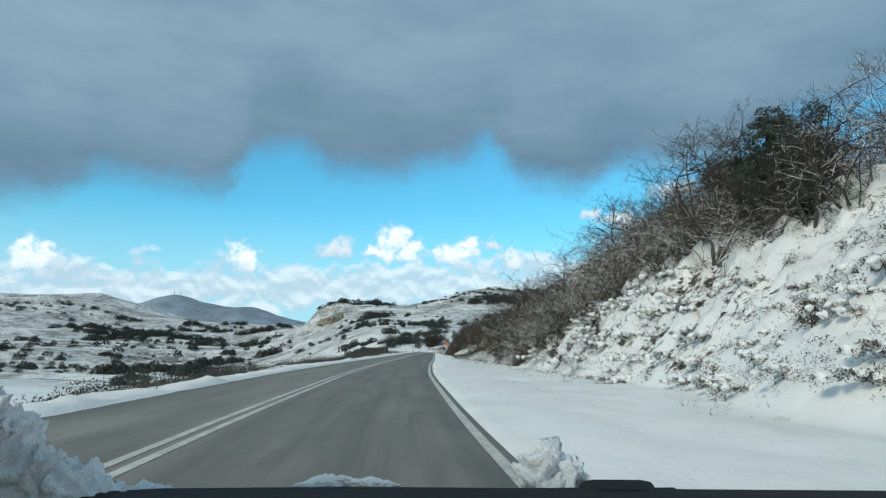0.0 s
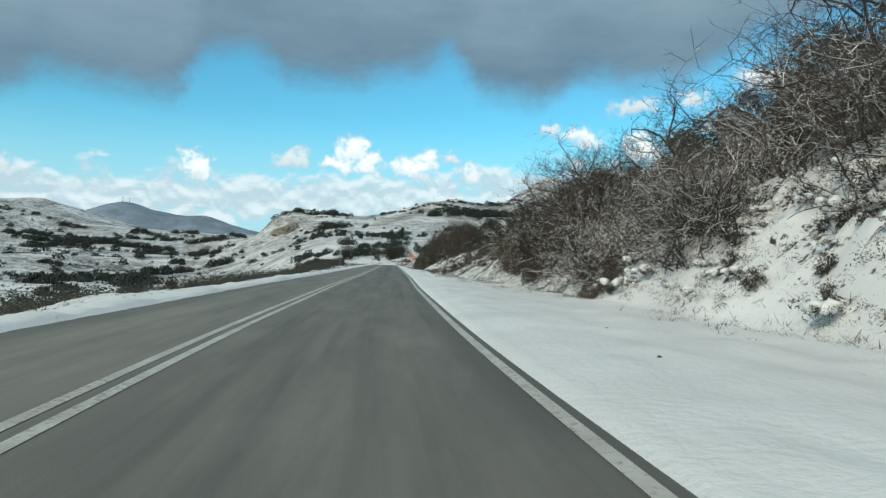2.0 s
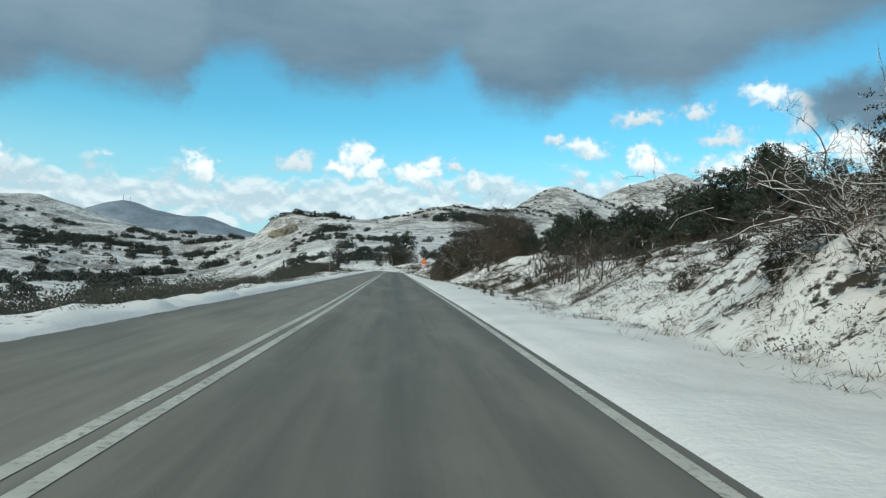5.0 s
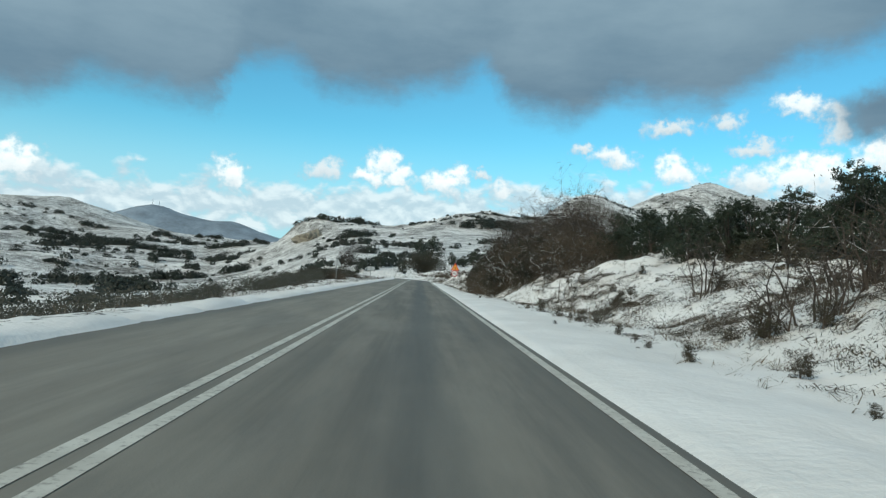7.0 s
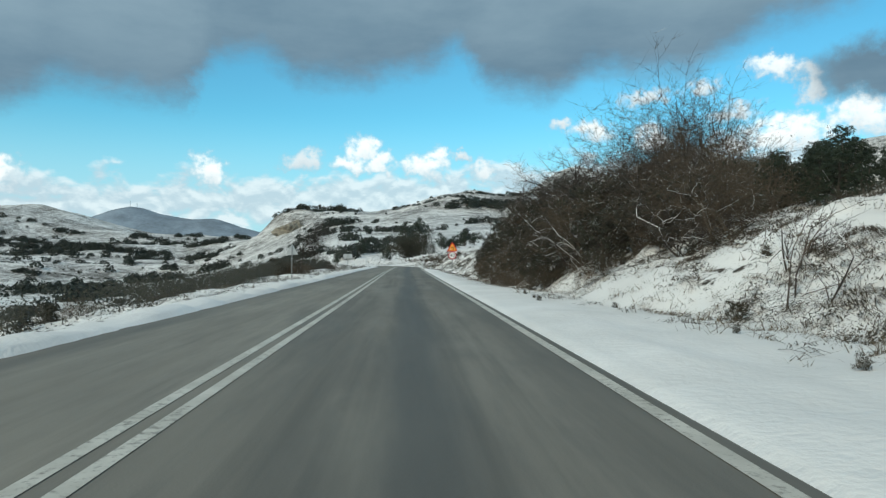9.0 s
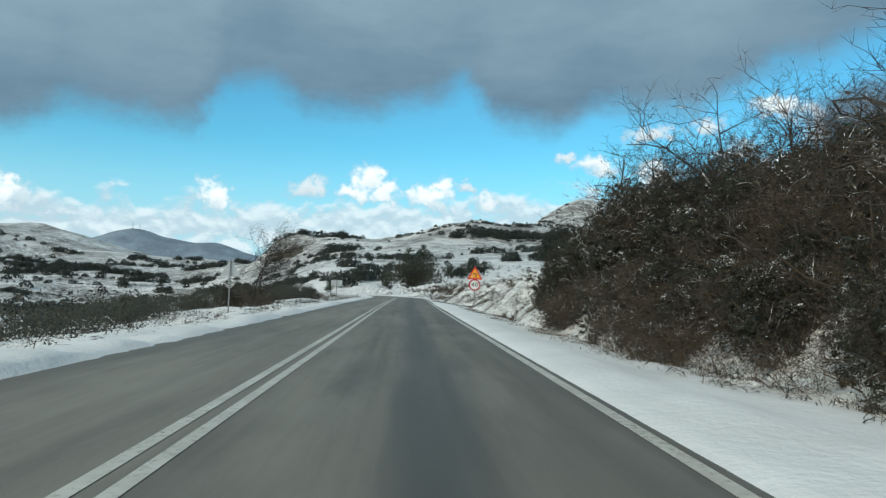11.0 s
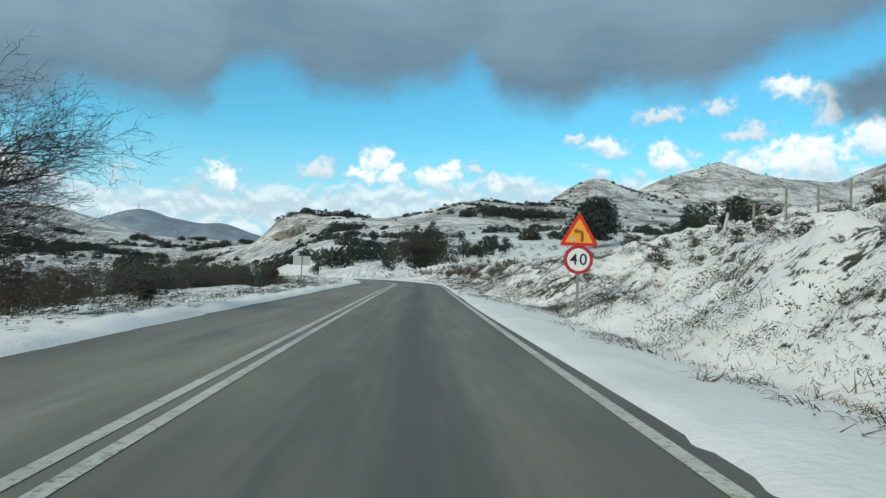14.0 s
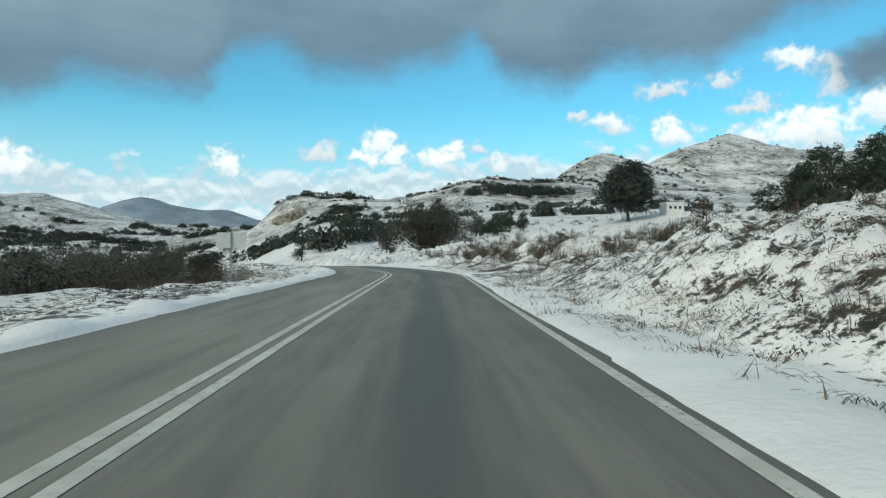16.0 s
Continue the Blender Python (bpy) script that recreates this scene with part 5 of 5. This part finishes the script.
def bend_sign():
    top = tagged(new("road_sign"), "amber warning triangle over a round 40 limit sign on a post", "road sign")
    linked("post", cylinder(0.038, -0.4, 2.98), M_POST, top, "grey galvanised steel post")
    tri = linked("warning_plate", prism(triangle(1.06, 2.37, 0.06), -0.052, -0.045), M_RED, top, "red-edged warning triangle")
    linked("warning_face", prism(triangle(0.76, 2.37, 0.03), -0.056, -0.0525), M_YELLOW, tri, "amber triangle face")
    bm = prism(rounded([(0.045, 2.18), (0.115, 2.18), (0.115, 2.42), (0.07, 2.475), (-0.07, 2.49), (-0.07, 2.42), (0.03, 2.41), (0.045, 2.39)], 0.012), -0.060, -0.0565)
    linked("bend_arrow", bm, M_FADED, tri, "faded left-bend arrow")
    linked("arrow_head", prism([(-0.06, 2.535), (-0.06, 2.375), (-0.155, 2.455)], -0.060, -0.0565), M_FADED, tri)
    linked("faded_patch", prism(rounded([(-0.24, 2.20), (-0.13, 2.19), (-0.12, 2.28), (-0.20, 2.30)], 0.015), -0.0585, -0.0565), M_PALE, tri, "pale scuffed patch")
    disc = linked("limit_plate", prism(ring(0.385, 1.70), -0.052, -0.045), M_CRIMSON, top, "red-ringed round limit sign")
    linked("limit_face", prism(ring(0.30, 1.70), -0.056, -0.0525), M_WHITE, disc, "white disc")
    for digit, dx in (("4", -0.125), ("0", 0.125)):
        cu = bpy.data.curves.new("numeral", "FONT")
        cu.body, cu.align_x, cu.align_y, cu.size, cu.extrude, cu.offset = digit, "CENTER", "CENTER", 0.42, 0.002, 0.002
        cu.materials.append(M_BLACK)
        num = part("numeral", cu, disc, "black numeral " + digit)
        num.matrix_basis = pose(dx, -0.062, 1.695, 90, 0, 0)
    for z in (2.2, 1.66):
        linked("clamp", prism([(-0.06, z), (0.06, z), (0.06, z + 0.05), (-0.06, z + 0.05)], -0.045, 0.04), M_STEEL, top)
    return top


sign = bend_sign()
sign.matrix_basis = pose(5.02, 158.4, -0.19, 0, 0, -4)


def back_sign(name, label, plate_points, top_z):
    top = tagged(new(name), label, "road sign")
    linked("post", cylinder(0.034, -0.4, top_z), M_POST, top)
    linked("plate", prism(plate_points, 0.032, 0.04), M_PALE, top, "unpainted grey back of the sign")
    for z in (0.62, 0.78):
        linked("clamp", prism([(-0.07, top_z * z), (0.07, top_z * z), (0.07, top_z * z + 0.05), (-0.07, top_z * z + 0.05)], -0.04, 0.032), M_STEEL, top)
    return top


tri_back = back_sign("triangle_sign", "grey back of a triangular sign on a steel post", triangle(0.92, 2.36, 0.05), 2.85)
tri_back.matrix_basis = pose(-7.7, 144.1, -0.72, 0, 0, 8)
rect_back = back_sign("plate_sign", "pale back of a rectangular sign on a steel post", rounded([(-0.6, 1.75), (0.6, 1.75), (0.6, 2.4), (-0.6, 2.4)], 0.04), 2.42)
rect_back.matrix_basis = pose(-7.14, 189.8, -0.6, 0, 0, 5)

# masts on the far mountain
for mxx, mh in ((-962, 26), (-938, 20)):
    mast = tagged(new("mast"), "thin steel mast on the distant mountain top", "mast", "masts")
    mast.matrix_basis = pose(mxx, 2655, 176)
    linked("pole", cylinder(0.8, -12, mh, sides=6), M_STEEL, mast)

# small white farm shed on the slope
shed = tagged(new("farm_shed"), "small white farm shed with a snowy flat roof", "shed")
sz = land_at(47.1, 288)
shed.matrix_basis = pose(47.1, 288, sz, 0, 0, 10) @ Matrix.Scale(0.85, 4)


def box(x0, x1, y0, y1, z0, z1, bevel=0.0):
    bm = bmesh.new()
    bmesh.ops.create_cube(bm, size=1, matrix=Matrix.LocRotScale(((x0 + x1) / 2, (y0 + y1) / 2, (z0 + z1) / 2), None, (x1 - x0, y1 - y0, z1 - z0)))
    if bevel:
        bmesh.ops.bevel(bm, geom=bm.edges[:], offset=bevel, segments=2, affect="EDGES", profile=0.5)
    return bm


M_WALL = plain("white_render", (0.72, 0.71, 0.68), 0.8, vary=0.1, scale=1.5)
linked("wall", box(-2.0, 2.0, -1.5, 1.5, -1.0, 2.1), M_WALL, shed)
linked("roof", box(-2.15, 2.15, -1.65, 1.65, 2.1, 2.3, 0.05), plain("roof_snow", (0.8, 0.82, 0.85), 0.8, vary=0.05), shed)
for wxx in (-1.1, 0.0, 1.1):
    linked("window", box(wxx - 0.28, wxx + 0.28, -1.53, -1.45, 0.9, 1.5), M_BLACK, shed)

# wire fence and leaning post on the crest
M_WOOD = plain("grey_timber", (0.30, 0.27, 0.23), 0.85, vary=0.3, scale=5.0)
fence = tagged(new("wire_fence"), "old wire fence of weathered timber posts in the snow", "fence")
fx0, fy0 = 14.2, 167.5
fence.matrix_basis = pose(fx0, fy0, 0)
heads = []
for i in range(6):
    px, py = i * 1.25, -i * 0.12
    pz = land_at(fx0 + px, fy0 + py)
    linked("post", cylinder(0.05, pz - 0.3, pz + 1.25, px, py, 7), M_WOOD, fence)
    heads.append((px, py, pz))
for hgt_ in (0.5, 0.85, 1.15):
    wv, wf = [], []
    for a, b in zip(heads, heads[1:]):
        tube(wv, wf, (a[0], a[1], a[2] + hgt_), (b[0], b[1], b[2] + hgt_), 0.006, 0.006, 3)
    part("wire", mesh_of("wire", wv, wf, M_STEEL), fence)
lean_post = tagged(new("leaning_post"), "pale leaning timber post in the snow", "post")
linked("shaft", cylinder(0.055, -0.3, 1.25, sides=8), M_PALE, lean_post)
lean_post.matrix_basis = pose(11.4, 164.2, land_at(11.4, 164.2), 0, 12, 0)

# thin fence posts in the field below the road
stake = tagged(new("field_post"), "thin dark fence post standing in the field", "post", "field fence")
linked("shaft", cylinder(0.045, -0.3, 1.3, sides=7), M_WOOD, stake)
for i in range(9):
    stand(stake, -15.5 + 0.4 * math.sin(i * 2.1), 24 + i * 6.5, PLACE.uniform(0.85, 1.1), 0)

# stones and clods dropped on the verge
def clod(name, label, seed, r, mat, squash=0.7, rough=0.35, fine=2):
    bm = bmesh.new()
    bmesh.ops.create_icosphere(bm, subdivisions=fine, radius=r)
    for v in bm.verts:
        d = v.co / r
        v.co *= 1 + rough * noise.noise(d * 1.3 + Vector((seed, 0, 0))) + (0.3 * noise.noise(d * 5.0) if fine > 2 else 0.0)
        v.co.z *= squash
    me = bpy.data.meshes.new(name)
    bm.to_mesh(me)
    bm.free()
    me.materials.append(mat)
    return tagged(new(name, me), label, name)


crag = clod("rock_outcrop", "weathered grey-tan rock face on the distant knoll", 7, 13.0, M_CLIFF, 0.62, 0.7, 4)
crag.matrix_basis = pose(-98, 741, land_at(-98, 741) - 3.0, 0, 0, 25)
STONES = [clod("stone", "small dark stone lying on the snowy verge", i, 0.06, M_ROCK) for i in range(3)]
for st in STONES:
    st["group"] = "verge stones"
for i in range(34):
    stand(STONES[i % 3], PLACE.uniform(4.6, 6.2), PLACE.uniform(8, 190), PLACE.uniform(0.25, 0.75), None, 0.01)

# ---------------------------------------------------------------- the car at the start of the drive
M_DASH = plain("dash_plastic", (0.022, 0.030, 0.032), 0.65, vary=0.15, scale=20.0)
M_RUBBER = plain("rubber", (0.012, 0.012, 0.013), 0.7, vary=0.1)
M_PAINT = plain("dark_car_paint", (0.045, 0.048, 0.052), 0.3, 0.2, 0.08, 2.0, 0.02)
M_CLOD = plain("wet_snow", (0.82, 0.85, 0.88), 0.6, vary=0.06, scale=25.0, bumps=0.6)


def hull(stations, sides=10):
    """A rounded shell through stations of y, middle x, half width, low z, high z."""
    bm = bmesh.new()
    rings = []
    for y, cx, hw, z0, z1 in stations:
        loop = []
        for i in range(sides * 2):
            t = 2 * math.pi * (i + 0.5) / (sides * 2)
            c, s_ = math.cos(t), math.sin(t)
            loop.append(bm.verts.new((cx + hw * math.copysign(abs(c) ** 0.35, c), y, (z0 + z1) / 2 + (z1 - z0) / 2 * math.copysign(abs(s_) ** 0.45, s_))))
        rings.append(loop)
    for a, b in zip(rings, rings[1:]):
        for i in range(len(a)):
            j = (i + 1) % len(a)
            bm.faces.new((a[i], a[j], b[j], b[i]))
    bm.faces.new(rings[0][::-1])
    bm.faces.new(rings[-1])
    bmesh.ops.recalc_face_normals(bm, faces=bm.faces)
    return bm


def bar(points, r, sides=8):
    v, f = [], []
    for a, b in zip(points, points[1:]):
        tube(v, f, a, b, r, r, sides)
    return v, f


car = tagged(new("car"), "dark car with snow along its windscreen edge", "car")
car.matrix_basis = pose(1.84, 0.0, 0.0, 0, 0, 3.0)
MID = 0.36
linked("body", hull([(1.72, MID, 0.62, 0.30, 0.55), (1.62, MID, 0.74, 0.22, 0.66), (1.2, MID, 0.80, 0.2, 0.77), (0.84, MID, 0.82, 0.2, 0.84), (0.2, MID, 0.84, 0.2, 0.70),
                     (-1.2, MID, 0.84, 0.2, 0.72), (-1.7, MID, 0.82, 0.2, 0.86), (-2.25, MID, 0.76, 0.24, 0.84), (-2.35, MID, 0.66, 0.32, 0.7)]), M_PAINT, car)
linked("dashboard", hull([(0.12, MID, 0.70, 0.70, 0.80), (0.2, MID, 0.73, 0.66, 0.845), (0.45, MID, 0.745, 0.66, 0.875), (0.70, MID, 0.75, 0.7, 0.895)]), M_DASH, car, "dark teal-black plastic dashboard")
linked("cowl", hull([(0.70, MID, 0.765, 0.80, 0.912), (0.74, MID, 0.77, 0.80, 0.922), (0.80, MID, 0.77, 0.80, 0.905), (0.86, MID, 0.77, 0.78, 0.865)]), M_RUBBER, car, "black windscreen cowl")
linked("roof", hull([(0.12, MID, 0.52, 1.405, 1.43), (-0.1, MID, 0.55, 1.42, 1.465), (-0.9, MID, 0.55, 1.42, 1.475), (-1.4, MID, 0.52, 1.36, 1.41)]), M_PAINT, car)
for sx_ in (-1, 1):
    part("front_pillar", mesh_of("front_pillar", *bar([(MID + sx_ * 0.775, 0.78, 0.885), (MID + sx_ * 0.70, 0.45, 1.18), (MID + sx_ * 0.54, 0.10, 1.415)], 0.032), M_RUBBER), car, "black windscreen pillar")
    part("rear_pillar", mesh_of("rear_pillar", *bar([(MID + sx_ * 0.76, -1.8, 0.82), (MID + sx_ * 0.53, -1.35, 1.385)], 0.05), M_PAINT), car)
wiper = part("wiper", mesh_of("wiper", *bar([(0.30, 0.76, 0.915), (0.20, 0.745, 0.917), (-0.10, 0.74, 0.914), (-0.30, 0.745, 0.910)], 0.005, 6), M_RUBBER), car, "black wiper arm")
linked("wiper_pivot", hull([(0.735, 0.235, 0.030, 0.905, 0.922), (0.75, 0.235, 0.040, 0.902, 0.929), (0.775, 0.235, 0.030, 0.902, 0.920)], 6), M_RUBBER, wiper)
for wx2 in (MID - 0.76, MID + 0.76):
    for wy2 in (1.12, -1.45):
        bm = bmesh.new()
        turn_ = Matrix.Translation((wx2, wy2, 0.30)) @ Matrix.Rotation(math.pi / 2, 4, "Y")
        bmesh.ops.create_cone(bm, cap_ends=True, segments=28, radius1=0.30, radius2=0.30, depth=0.19, matrix=turn_)
        bmesh.ops.bevel(bm, geom=[e for e in bm.edges if e.is_manifold and len(e.link_faces) == 2 and any(len(f.verts) > 4 for f in e.link_faces)], offset=0.03, segments=2, affect="EDGES", profile=0.5)
        wheel = linked("wheel", bm, M_RUBBER, car, "black tyre")
        bm = bmesh.new()
        bmesh.ops.create_cone(bm, cap_ends=True, segments=24, radius1=0.20, radius2=0.20, depth=0.205, matrix=turn_)
        linked("rim", bm, M_STEEL, wheel, "grey wheel rim")


def snow_roll(label, pts, radii, seed, sides=40, name="snow_heap"):
    """One unbroken roll of wet snow through the points, lumpy all round, with rounded ends."""
    line, size = [], []
    for i in range(len(pts) - 1):
        for k in range(18):
            line.append(Vector(pts[i]).lerp(Vector(pts[i + 1]), k / 18)), size.append(radii[i] + (radii[i + 1] - radii[i]) * k / 18)
    line.append(Vector(pts[-1])), size.append(radii[-1])
    v, f = [], []
    last = len(line) - 1
    size = [r * max(0.06, min(1, ((min(i, last - i) + 0.3) / 7.0)) ** 0.5) for i, r in enumerate(size)]
    rod(v, f, line, size, sides)
    out = []
    for i, c in enumerate(v):
        o = line[i // sides]
        d = Vector(c) - o
        k = 1 + 0.6 * noise.noise(Vector(c) * 28 + Vector((seed, 0, 0))) + 0.5 * noise.noise(Vector(c) * 80) + 0.3 * noise.noise(Vector(c) * 210)
        out.append(tuple(o + d * k))
    f += [tuple(range(sides))[::-1], tuple(range(last * sides, (last + 1) * sides))]
    ob = tagged(new(name, mesh_of(name, out, f, M_CLOD, True)), label, "snow")
    ob.matrix_basis = car.matrix_basis.copy()
    return ob


snow_roll("wet snow packed into the corner of the windscreen", [(-0.455, 0.72, 1.03), (-0.40, 0.735, 0.965), (-0.34, 0.745, 0.915), (-0.25, 0.755, 0.897), (-0.14, 0.765, 0.892)], [0.036, 0.040, 0.032, 0.020, 0.010], 1.0)
snow_roll("single lump of wet snow on the cowl", [(0.148, 0.80, 0.905), (0.168, 0.80, 0.925), (0.195, 0.80, 0.912), (0.212, 0.80, 0.905)], [0.022, 0.032, 0.028, 0.020], 4.0)
snow_roll("small crumbs of snow along the wiper", [(-0.10, 0.77, 0.916), (-0.06, 0.77, 0.920), (-0.02, 0.77, 0.919), (0.01, 0.77, 0.918)], [0.004, 0.008, 0.006, 0.003], 7.0)
